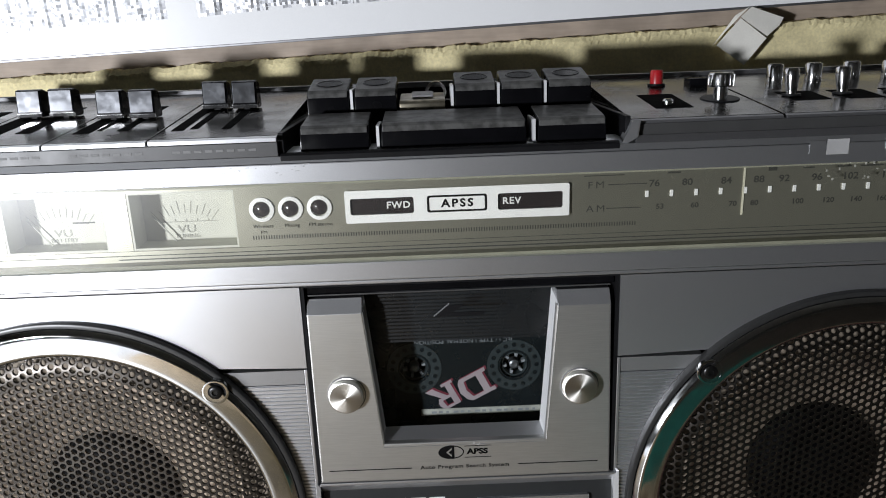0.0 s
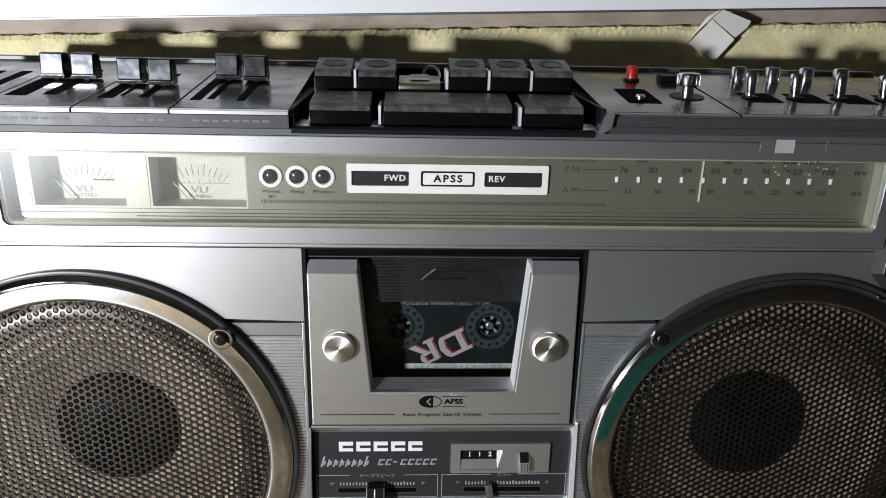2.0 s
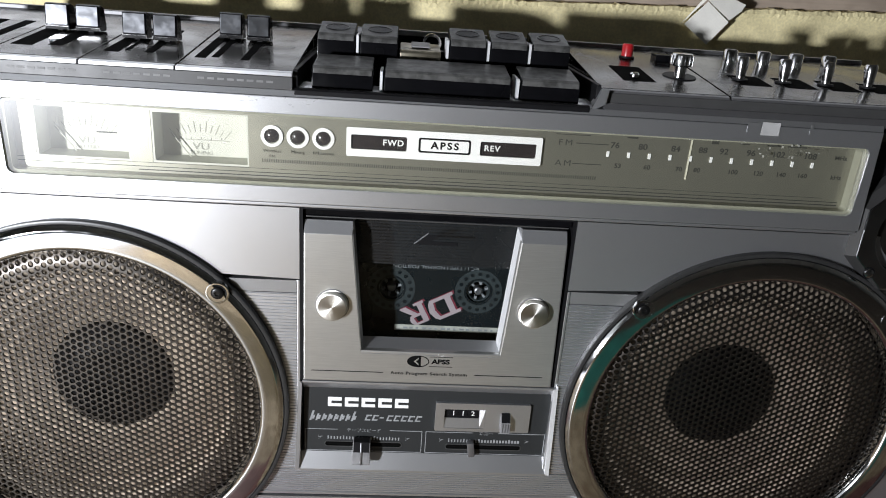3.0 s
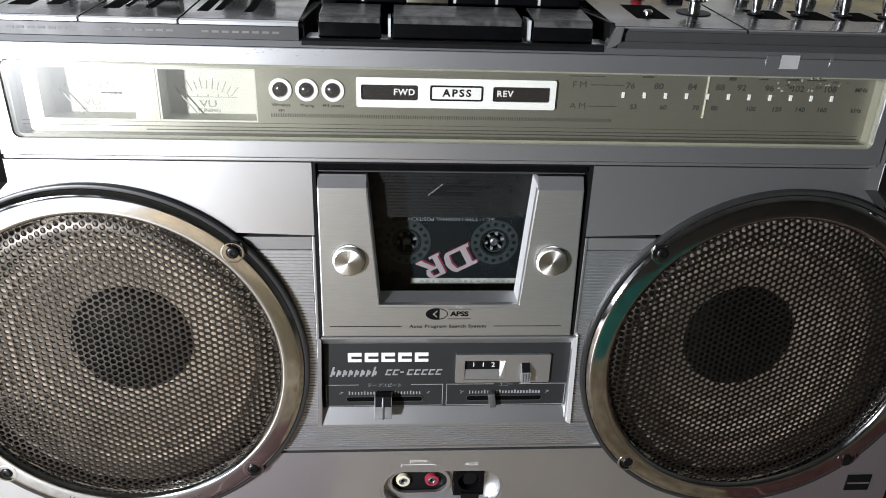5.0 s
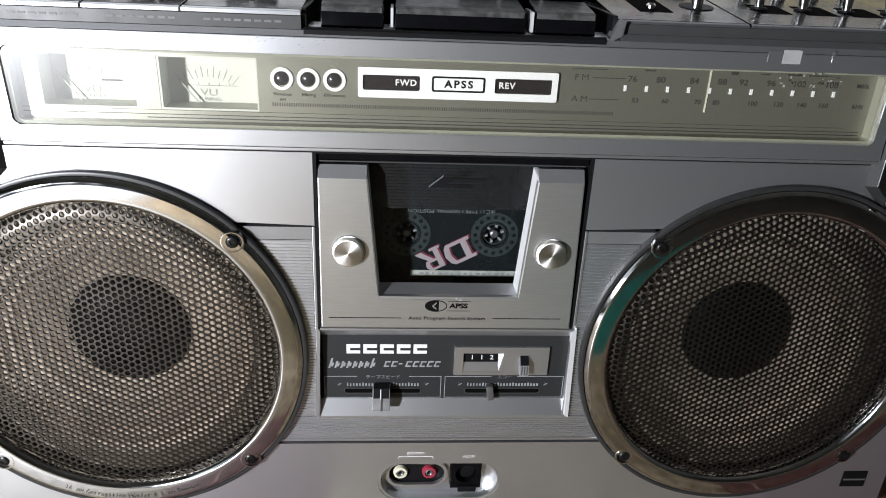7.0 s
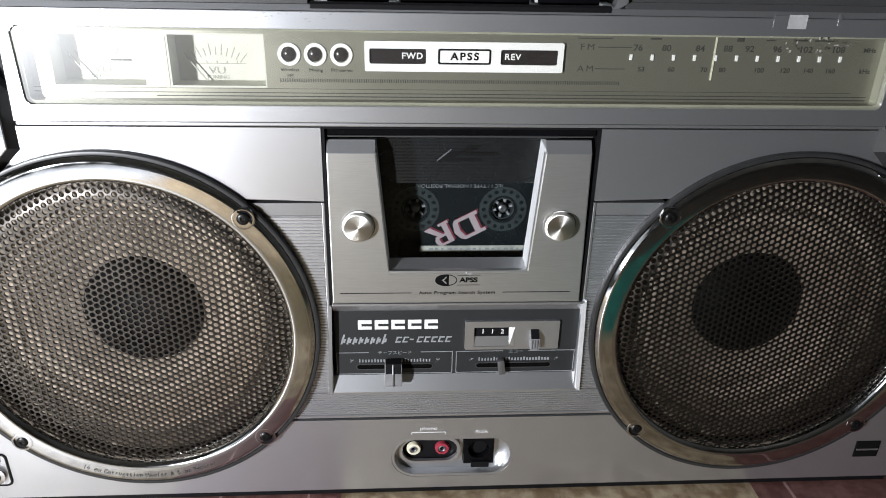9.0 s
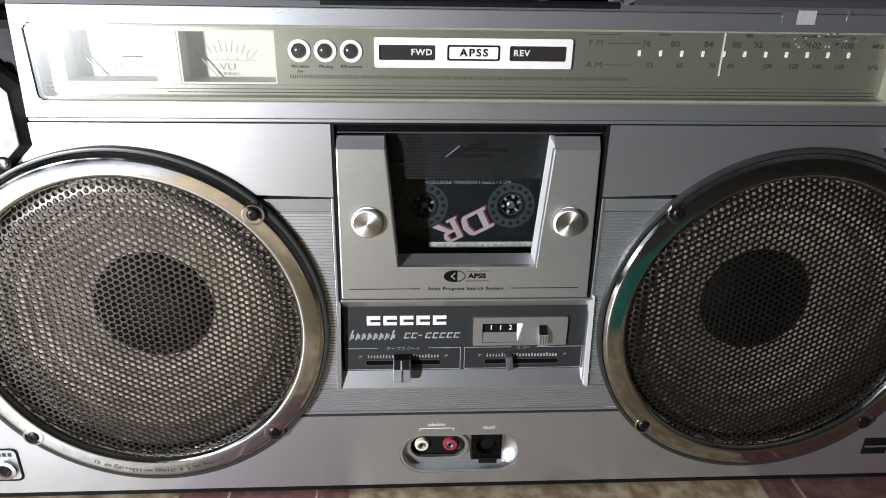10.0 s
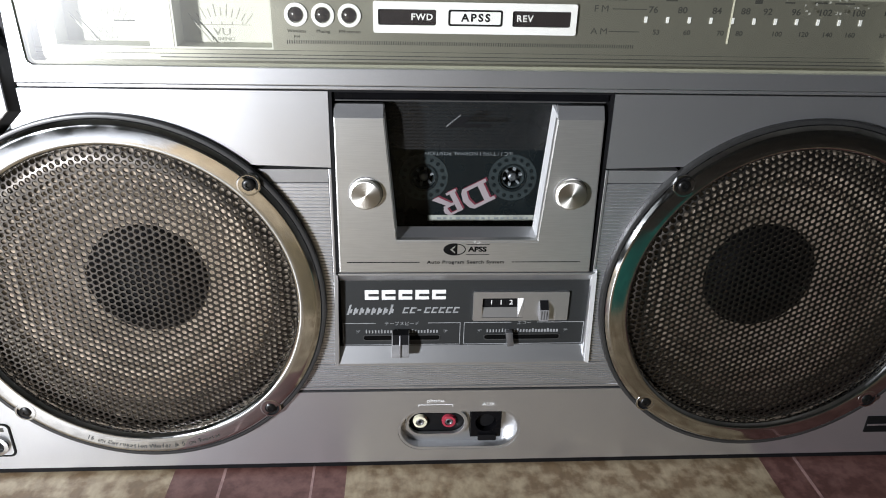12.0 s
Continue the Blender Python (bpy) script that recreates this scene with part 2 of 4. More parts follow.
def lathe(profile, cx, cz, n=48, bm=None, cy=0):
    """Turns (radius, y) round the axis that runs through (cx, cz) along y."""
    bm = bm or bmesh.new()
    rows = []
    for r, y in profile:
        if r < 1e-6:
            rows.append([bm.verts.new((cx, cy + y, cz))])
        else:
            rows.append([bm.verts.new((cx + r * math.cos(2 * math.pi * k / n), cy + y, cz + r * math.sin(2 * math.pi * k / n))) for k in range(n)])
    for a, b in zip(rows, rows[1:]):
        for k in range(n):
            q = [a[k % len(a)], a[(k + 1) % len(a)], b[(k + 1) % len(b)], b[k % len(b)]]
            q = [v for i, v in enumerate(q) if v not in q[:i]]
            if len(q) > 2:
                bm.faces.new(q)
    return bm


def lathe_z(profile, cx, cy, cz, n=24, lean=0.0):
    """Turns (radius, height) round an upright axis that stands on (cx, cy, cz)."""
    bm = lathe([(r, h) for r, h in profile], 0, 0, n)
    bm.transform(Matrix.Translation((cx, cy, cz)) @ pose(0, 0, 0, 90 + lean, 0, 0))
    return bm


def plate(outer, holes, y0, y1, bev=0.0, seg=2):
    """A plate in the plane of x and z from y0 (front) to y1, with holes through it."""
    bm = bmesh.new()
    loops = []
    for loop in (outer, *holes):
        vs = [bm.verts.new((x, y0, z)) for x, z in loop]
        loops.append(vs)
        for a, b in zip(vs, vs[1:] + vs[:1]):
            bm.edges.new((a, b))
    bmesh.ops.triangle_fill(bm, use_beauty=True, use_dissolve=False, edges=bm.edges[:])
    for vs in loops:
        back = [bm.verts.new((v.co.x, y1, v.co.z)) for v in vs]
        for i in range(len(vs)):
            j = (i + 1) % len(vs)
            bm.faces.new((vs[i], vs[j], back[j], back[i]))
    if bev:
        rim = [e for e in bm.edges if len(e.link_faces) == 2 and abs(e.verts[0].co.y - y0) < 1e-5 and abs(e.verts[1].co.y - y0) < 1e-5
               and any(abs(v.co.y - y1) < 1e-5 for f in e.link_faces for v in f.verts)]
        bmesh.ops.bevel(bm, geom=rim, offset=bev, segments=seg, profile=0.6, affect="EDGES", clamp_overlap=True)
    return bm


def circle(cx, cz, r, n=72):
    return [(cx + r * math.cos(2 * math.pi * k / n), cz + r * math.sin(2 * math.pi * k / n)) for k in range(n)]


def rect(x0, x1, z0, z1, r=0.0, n=5):
    if not r:
        return [(x0, z0), (x1, z0), (x1, z1), (x0, z1)]
    pts = []
    for cx, cz, a0 in ((x1 - r, z0 + r, -90), (x1 - r, z1 - r, 0), (x0 + r, z1 - r, 90), (x0 + r, z0 + r, 180)):
        pts += [(cx + r * math.cos(radians(a0 + 90 * k / n)), cz + r * math.sin(radians(a0 + 90 * k / n))) for k in range(n + 1)]
    return pts


def prism(section, x0, x1, bev=0.0):
    """A bar along x from x0 to x1 with a section of (y, z) points."""
    bm = bmesh.new()
    a = [bm.verts.new((x0, y, z)) for y, z in section]
    b = [bm.verts.new((x1, y, z)) for y, z in section]
    bm.faces.new(a)
    bm.faces.new(b)
    for i in range(len(a)):
        j = (i + 1) % len(a)
        bm.faces.new((a[i], a[j], b[j], b[i]))
    if bev:
        bmesh.ops.bevel(bm, geom=bm.edges[:], offset=bev, segments=2, profile=0.6, affect="EDGES", clamp_overlap=True)
    return bm


def words(text, size, x, z, y, material, parent, name="lettering", align="CENTER", stretch=1.0, turn=0.0, bold=0.0, tilt=None, spacing=1.0, label=""):
    """Flat printed words that face the front."""
    cu = bpy.data.curves.new(name, "FONT")
    cu.body, cu.size, cu.align_x, cu.align_y, cu.resolution_u = text, size, align, "CENTER", 3
    cu.offset, cu.space_character = bold, spacing
    ob = bpy.data.objects.new(name, cu)
    scene.collection.objects.link(ob)
    me = bpy.data.meshes.new_from_object(ob.evaluated_get(bpy.context.evaluated_depsgraph_get()))
    bpy.data.objects.remove(ob)
    m = tilt or Matrix.Translation((x, y, z)) @ pose(0, 0, 0, 90, 0, 0) @ pose(0, 0, 0, 0, 0, turn) @ Matrix.Diagonal((stretch, 1, 1, 1))
    me.transform(Matrix.Scale(0.001, 4) @ m)
    me.materials.clear()
    me.name = name
    return part(name, me, material, parent, label)


def slabs(quads, y, thick):
    """Thin printed shapes: each a polygon of (x, z)."""
    bm = bmesh.new()
    for q in quads:
        f = [bm.verts.new((x, y, z)) for x, z in q]
        g = [bm.verts.new((x, y + thick, z)) for x, z in q]
        bm.faces.new(f)
        for i in range(len(f)):
            j = (i + 1) % len(f)
            bm.faces.new((f[i], f[j], g[j], g[i]))
    return bm


def bars(spans, y):
    return slabs([[(x0, z0), (x1, z0), (x1, z1), (x0, z1)] for x0, x1, z0, z1 in spans], y, 0.08)


# ---------------------------------------------------------------- an added, unseen room that closes the place


def slab(name, x0, x1, y0, y1, z0, z1, material, label, category):
    return tagged(part(name, box(x0, x1, y0, y1, z0, z1), material, scale=1), label, category, kind="structure")


slab("floor", -2.0, 2.0, -2.5, 0.35, -0.83, -0.75, FLOOR, "dull brown room floor", "floor")
# unseen ceiling, kept pale so the ring chamfers reflect grey
slab("ceiling", -2.0, 2.0, -2.5, 0.35, 1.75, 1.83, CEIL, "unseen pale ceiling, added for reflections", "ceiling")
slab("wall_east", 1.9, 2.0, -2.4, 0.25, -0.75, 1.75, ROOM, "cream painted room wall", "wall")
slab("wall_south", -1.9, 1.9, -2.5, -2.4, -0.75, 1.75, ROOM, "cream painted room wall", "wall")
slab("wall_north", -1.9, 1.9, 0.25, 0.35, -0.75, 1.75, ROOM, "cream painted room wall", "wall")
# unseen wall; its opening is added behind the fill light
part_w = plate([(-2.4, -0.75), (0.25, -0.75), (0.25, 1.75), (-2.4, 1.75)], [rect(-1.8, -0.8, 0.3, 1.2)], -1.9, -2.0)
for v in part_w.verts:
    v.co = (v.co.y, v.co.x, v.co.z)
tagged(part("wall_west", part_w, ROOM, scale=1), "unseen cream room wall with an added opening", "wall", kind="structure")

# low plastered ledge behind, with a crumbling upper edge
SLOPE = 0.034


def ledge():
    rng = random.Random(4)
    bm = bmesh.new()
    n = 700
    cols = []
    for k in range(n + 1):
        x = -420 + 840 * k / n
        top = 266.6 + SLOPE * x + rng.uniform(-0.22, 0.22) + 0.9 * noise.noise((x * 0.09, 0, 0)) + 0.7 * noise.noise((x * 0.4, 5, 0))
        cols.append([bm.verts.new((x, 135 + dy + (rng.uniform(-0.25, 0.25) if j in (2, 3) else 0), z))
                     for j, (dy, z) in enumerate(((0, 0), (0, top - 4.5), (-0.7, top - 2.2 + rng.uniform(-0.3, 0.3)), (0.9, top), (9, top + 0.3), (9, 0)))])
    for a, b in zip(cols, cols[1:]):
        for j in range(6):
            bm.faces.new((a[j], b[j], b[(j + 1) % 6], a[(j + 1) % 6]))
    bm.faces.new(cols[0])
    bm.faces.new(cols[-1])
    return bm


tagged(part("wall_ledge", ledge(), WALL_YELLOW), "low pale yellow plaster wall with a crumbling upper edge", "wall", kind="structure")
strip = box(-420, 420, 144.2, 158, 0, 285, 1.0)
strip.transform(about(0, 0, 270, 0, -math.degrees(math.atan(SLOPE)), 0))
tagged(part("trim", strip, TRIM), "brown wooden strip along the wall", "trim", kind="structure")

board = thing("white_board", 0, 0.146, 0.276, "glossy white board faced with crinkled silver foil, against the wall", "board")
bt = about(0, 140, 275, 0, -math.degrees(math.atan(SLOPE)), 0)
b = box(-420, 420, 137.5, 143.6, 274.7, 620, 0.6)
b.transform(bt)
part("panel", b, BOARD, board)
b = box(-420, 420, 136.8, 137.4, 274.2, 275.4, 0.2)
b.transform(bt)
part("edge_band", b, SILVER_DARK, board, "thin grey edge band")


def foil():
    """A crinkled metal foil above the board's white margin: rows of small leaning facets."""
    rng = random.Random(8)
    bm = bmesh.new()
    for i in range(260):
        x = -300 + 1.4 * i
        if -137 < x < -122:
            continue
        lean_x = rng.uniform(-0.2, 0.07)
        foot = FOIL_FOOT + 0.011 * x + 0.7 * noise.noise((x * 0.02, 3, 0))
        for j in range(16):
            z = foot + 1.5 * j + rng.uniform(-0.1, 0.1)
            if j == 0 and rng.random() < 0.4:
                continue
            a, c = lean_x + rng.uniform(-0.08, 0.08), rng.uniform(-0.06, 0.14)
            v = [bm.verts.new(p) for p in ((x, 137.3 + a - c, z), (x + 1.38, 137.3 - a - c, z), (x + 1.38, 137.3 - a + c, z + 1.46), (x, 137.3 + a + c, z + 1.46))]
            bm.faces.new(v)
            w = [bm.verts.new((p.co.x, 137.9, p.co.z)) for p in v]
            for k in range(4):
                bm.faces.new((v[k], v[(k + 1) % 4], w[(k + 1) % 4], w[k]))
    return bm


FOIL_FOOT = 291.0
b = foil()
b.transform(bt)
part("foil", b, FOIL, board, "crinkled silver foil facing")

# folded scrap of card stuck over the ledge
scrap = thing("folded_card", 0.152, 0.132, 0.255, "folded scrap of white card stuck on the wall edge", "paper")


def sheet(pts, quads, thick):
    bm = bmesh.new()
    f = [bm.verts.new(p) for p in pts]
    g = [bm.verts.new((x + thick * 0.3, y + thick, z)) for x, y, z in pts]
    for q in quads:
        bm.faces.new([f[i] for i in q])
        bm.faces.new([g[i] for i in reversed(q)])
        for i, j in zip(q, q[1:] + q[:1]):
            bm.faces.new((f[i], f[j], g[j], g[i]))
    bmesh.ops.remove_doubles(bm, verts=bm.verts, dist=0.001)
    return bm


part("lower_flap", sheet([(134.5, 129.6, 262.5), (145.2, 128.4, 275.0), (158.2, 127.2, 265.2), (148.6, 128.4, 252.6)], [(0, 1, 2, 3)], 0.5), PAPER, scrap)
part("upper_flap", sheet([(145.6, 129.3, 275.6), (151.0, 130.2, 280.2), (167.6, 131.0, 274.6), (165.8, 130.6, 271.2), (158.8, 129.2, 265.6)], [(0, 1, 2, 3, 4)], 0.5), PAPER, scrap)
part("inner_flap", sheet([(133.4, 132.0, 262.2), (143.6, 131.2, 276.4), (150.6, 131.6, 280.4), (145.0, 130.6, 275.4)], [(0, 1, 2, 3)], 0.4), PAPER, scrap)

# table with its patterned vinyl cover
table = thing("table", 0, 0, -0.75, "plain wooden table against the wall", "table")
part("tabletop", box(-680, 620, -660, 134, -31, -5.2, 2), WOOD, table)
for x in (-640, 580):
    for y in (-620, 100):
        part("leg", box(x - 25, x + 25, y - 25, y + 25, -750, -31.2, 2), WOOD, table)
cloth = thing("table_cover", 0, 0, 0, "vinyl table cover with beige, brown, maroon and teal marbled rectangles", "tablecloth")


def cover(y_front=-655, y_back=134):
    """The cover's printed rectangles: columns along x, and rows from the front edge to the wall."""
    xs = [-675, -420, -300, -141, -56, 158, 330, 615]
    near = [CLOTH_BEIGE, CLOTH_RED, CLOTH_BEIGE, CLOTH_RED, CLOTH_BEIGE, CLOTH_RED, CLOTH_BEIGE]
    for i in range(7):
        part("rectangle", box(xs[i], xs[i + 1], -86, y_back, -5, -3), near[i], cloth)
    part("rectangle", box(-675, 615, -156, -86.2, -5, -3), CLOTH_BEIGE, cloth)
    row = [(-675, -300, CLOTH_BEIGE), (-299.8, -20, CLOTH_TAN), (-19.8, 90, CLOTH_BEIGE), (90.2, 260, CLOTH_TEAL), (260.2, 615, CLOTH_DARK)]
    for x0, x1, m in row:
        part("rectangle", box(x0, x1, -290, -156.2, -5, -3), m, cloth)
    # unseen front row: pale brightens the left ring's reflection, dark dims the right's
    for x0, x1, m in ((-675, -300, CLOTH_PALE), (-299.8, -40, CLOTH_BEIGE), (-39.8, 120, CLOTH_TAN), (120.2, 615, CLOTH_DARK)):
        part("rectangle", box(x0, x1, y_front, -290.2, -5, -3), m, cloth)
    for x0, x1 in ((-117, -115.6), (-73, -71.8), (176, 177.6), (300, 301.4)):
        part("printed_line", box(x0, x1, -86, y_back, -3.4, -2.92), CLOTH_LINE, cloth)
    part("printed_line", box(158, 330, -60, -58.8, -3.4, -2.9), CLOTH_LINE, cloth)


cover()

# ---------------------------------------------------------------- the radio cassette recorder
BX = thing("boombox", 0, 0.05, 0, "silver stereo radio cassette recorder with two round speakers on the table", "boombox")
YP = 4.2          # front of the silver panel
RING_X, RING_Z = 146.3, 93.8

# case behind the panels
# black strip added to draw the shadow in the gap under the front
part("base", box(-231.5, 231.5, 4.7, 111, -2.9, 0.1, 0.3), BLACK, BX, "black strip drawn as the contact shadow under the front")
part("case", prism([(50, 3.6), (112, 3.6), (112, 232), (106, 236), (50, 236)], -233, 233, 1.5), BLACK, BX, "black plastic case")
for x in (-190, 190):
    for y in (20, 95):
        part("foot", lathe_z([(0, 0), (8, 0), (8, 4.2), (0, 4.2)], x, y, -3), BLACK, BX, "black rubber foot")

OVAL = rect(-30.4, 30.4, 7.2, 31.7, 12.1, 8)
R_CUT = 83.2
arc = [(RING_X + R_CUT * math.cos(radians(a)), RING_Z + R_CUT * math.sin(radians(a))) for a in np.linspace(130.5, -142.6, 76)]
outline = [(-233, 0.2), (233, 0.2), (233, 187.2), (57.2, 187.2), (57.2, 155.9), *arc, *[(-x, z) for x, z in reversed(arc)], (-57.2, 155.9), (-57.2, 187.2), (-233, 187.2)]
part("front_panel", plate(outline, [OVAL], YP, 16), SILVER, BX, "silver painted front panel")
# reeded panels between the speakers, cut out round them


def inner_x(z):
    d = R_CUT + 0.8
    return RING_X - math.sqrt(max(1.0, d * d - (z - RING_Z) ** 2))


def between(section, x_of_a, x_of_b):
    """A bar along x with a section of (y, z) points, whose two ends follow x_of_a(z) and x_of_b(z)."""
    bm = bmesh.new()
    a = [bm.verts.new((x_of_a(z), y, z)) for y, z in section]
    b = [bm.verts.new((x_of_b(z), y, z)) for y, z in section]
    for i in range(len(a)):
        j = (i + 1) % len(a)
        bm.faces.new((a[i], a[j], b[j], b[i]))
    return bm


def reeds(z0, z1, pitch, y, deep):
    n = max(1, round((z1 - z0) / pitch))
    p = (z1 - z0) / n
    sec = []
    for k in range(n):
        z = z0 + k * p
        sec += [(y, z + p * 0.06), (y, z + p * 0.60), (y + deep, z + p * 0.72), (y + deep, z + p * 0.94)]
    return sec + [(y, z1), (y + 4, z1), (y + 4, z0)]


for s in (-1, 1):
    ends = (lambda z, s=s: s * 58.6), (lambda z, s=s: s * inner_x(z))
    reed = part("reeded_panel", between(reeds(59.0, 149.0, 1.5, YP + 0.6, 0.55), *ends), SILVER, BX, "finely reeded silver panel")
    part("sloped_band", between([(YP + 0.4, 155.0), (YP + 0.9, 149.2), (YP + 6, 149.2), (YP + 6, 155.0)], *ends), SILVER_MID, reed, "plain grey sloped band")
    xa = -58.4 if s < 0 else 57.2
    part("edge_strip", box(xa, xa + 1.3, YP + 0.4, 14, 61, 155.1, 0.3), SILVER, reed)
sill = part("reeded_sill", between(reeds(46.2, 58.8, 1.26, YP + 0.6, 0.6), lambda z: -inner_x(z), inner_x), SILVER, BX, "reeded silver sill")
part("sill_groove", between([(YP + 1.4, 43.2), (YP + 1.4, 45.0), (YP + 5, 45.0), (YP + 5, 43.2)], lambda z: -inner_x(z), inner_x), BLACK, sill, "dark groove under the sill")
part("sill_lip", between([(YP + 0.3, 44.5), (YP + 0.15, 44.8), (YP + 0.15, 45.7), (YP + 0.6, 46.1), (YP + 5, 46.1), (YP + 5, 44.5)], lambda z: -inner_x(z), inner_x), SILVER, sill)

# ---- speakers


def hex_grille(radius, pitch, hole):
    """A perforated sheet, turned back at its rim: verts and faces of hexagonal cells with a round hole each."""
    verts, faces = [], []
    seen = {}

    def dome(x, z):
        r = math.hypot(x, z)
        return 0.0 if r < 64 else 2.4 * ((r - 64) / (radius - 64)) ** 2

    def add(x, z, back=0.0):
        k = (round(x, 3), round(z, 3), back)
        if k not in seen:
            seen[k] = len(verts)
            verts.append((x, dome(x, z) + back, z))
        return seen[k]

    dx = pitch * math.sqrt(3) / 2
    n = int(radius / dx) + 2
    for i in range(-n, n + 1):
        for j in range(-n, n + 1):
            cx, cz = i * dx, j * pitch + (pitch / 2 if i % 2 else 0)
            if math.hypot(cx, cz) > radius - pitch * 0.3:
                continue
            outer, inner, deep = [], [], []
            for k in range(12):
                a = radians(30 * k)
                rr = pitch / math.sqrt(3) * (1.0 if k % 2 == 0 else math.cos(radians(30)))
                outer.append(add(cx + rr * math.cos(a), cz + rr * math.sin(a)))
                inner.append(add(cx + hole * math.cos(a), cz + hole * math.sin(a)))
                deep.append(add(cx + hole * math.cos(a), cz + hole * math.sin(a), 0.95))
            for k in range(12):
                m = (k + 1) % 12
                faces.append((outer[k], outer[m], inner[m], inner[k]))
                faces.append((inner[k], inner[m], deep[m], deep[k]))
    me = bpy.data.meshes.new("speaker_grille")
    me.from_pydata([(x * 0.001, y * 0.001, z * 0.001) for x, y, z in verts], [], faces)
    me.validate()
    me.materials.append(GRILLE)
    return me


GRILLE_MESH = hex_grille(71.6, 3.0, 1.2)


def speaker(cx, cz, worded):
    sp = part("speaker", lathe([(84.5, 4.6), (84.5, 2.2), (84.3, 1.6), (83.9, 1.4), (82.7, 1.5), (82.4, 2.6), (82.2, 14)], cx, cz, 128), SURROUND, BX, "grey speaker surround", smooth=True)
    ring = part("chrome_ring", lathe([(82.3, 6), (82.3, 1.5), (82.2, 1.28), (82.0, 1.1), (81.5, 0.7), (80.95, 0.26), (80.7, 0.06), (80.3, -0.05), (79.4, -0.08), (75.2, -0.09), (73.6, -0.06), (73.0, 0.1), (72.3, 0.6), (71.6, 1.5), (71.2, 2.5), (71.1, 7)], cx, cz, 160), CHROME, sp, "worn chrome speaker ring", smooth=True)
    part("speaker_grille", GRILLE_MESH, GRILLE, sp, "dark perforated steel grille", at=(cx * 0.001, 0.0018, cz * 0.001))
    cone = [(71.5, 12), (70, 11.6), (66, 11.2), (62, 11.6), (59.5, 13.0), (58.5, 12.6)]
    part("surround", lathe(cone + [(58, 14)], cx, cz, 64), ROLL, sp, "tan rolled cone edge", smooth=True)
    prof = []
    for k in range(18):
        r = 59 - 32 * k / 17
        prof.append((r, 12 + 14 * (k / 17) ** 0.95 + (0.15 if k % 2 else 0)))
    part("cone", lathe(prof, cx, cz, 64), CONE, sp, "ridged grey paper cone", smooth=True)
    part("dust_cap", lathe([(27.4, 26), (27.1, 24.4), (22.5, 20.8), (14, 18.4), (6, 17.5), (0, 17.3)], cx, cz, 48), CAP, sp, smooth=True)
    part("basket", lathe([(80, 15.5), (70.5, 15.5), (60, 34), (0, 36)], cx, cz, 48), BLACK, sp)
    for a in (45, 135, 225, 315):
        sx, sz = cx + 79.2 * math.cos(radians(a)), cz + 79.2 * math.sin(radians(a))
        part("screw_boss", lathe([(5.0, 1.6), (4.95, 0.1), (4.7, -0.14), (4.3, -0.2), (4.0, -0.2), (3.9, 0.4)], sx, sz, 32), CHROME, sp, smooth=True)
        part("screw_recess", lathe([(3.95, -0.12), (3.9, 0.3), (3.0, 0.5), (0, 0.5)], sx, sz, 28), BLACK, sp, smooth=True)
        hd = lathe([(2.7, 0.5), (2.65, -0.2), (2.3, -0.55), (1.6, -0.75), (1.0, -0.78), (0.8, -0.3), (0, -0.25)], sx, sz, 24)
        part("screw", hd, SCREW, sp, "small dark domed screw", smooth=True)
    if worded:
        text = "16 cm Corrugation Woofer & 5 cm Tweeter"
        bm = bmesh.new()
        for i, ch in enumerate(text):
            if ch == " ":
                continue
            a = radians(-113 + 46 * i / (len(text) - 1))
            cu = bpy.data.curves.new("glyph", "FONT")
            cu.body, cu.size, cu.align_x, cu.align_y, cu.resolution_u = ch, 3.0, "CENTER", "CENTER", 2
            ob = new("glyph", cu)
            me = bpy.data.meshes.new_from_object(ob.evaluated_get(bpy.context.evaluated_depsgraph_get()))
            bpy.data.objects.remove(ob)
            me.transform(Matrix.Translation((cx + 77.6 * math.cos(a), -0.42, cz + 77.6 * math.sin(a))) @ pose(0, 0, 0, 90, 0, 0) @ pose(0, 0, 0, 0, 0, math.degrees(a) + 90))
            bm.from_mesh(me)
        part("lettering", bm, PRINT_GREY, sp)


speaker(-RING_X, RING_Z, True)
speaker(RING_X, RING_Z, False)


def octagon(cx, cz, apothem):
    r = apothem / math.cos(radians(22.5))
    return [(cx + r * math.cos(radians(22.5 + 45 * k)), cz + r * math.sin(radians(22.5 + 45 * k))) for k in range(8)]


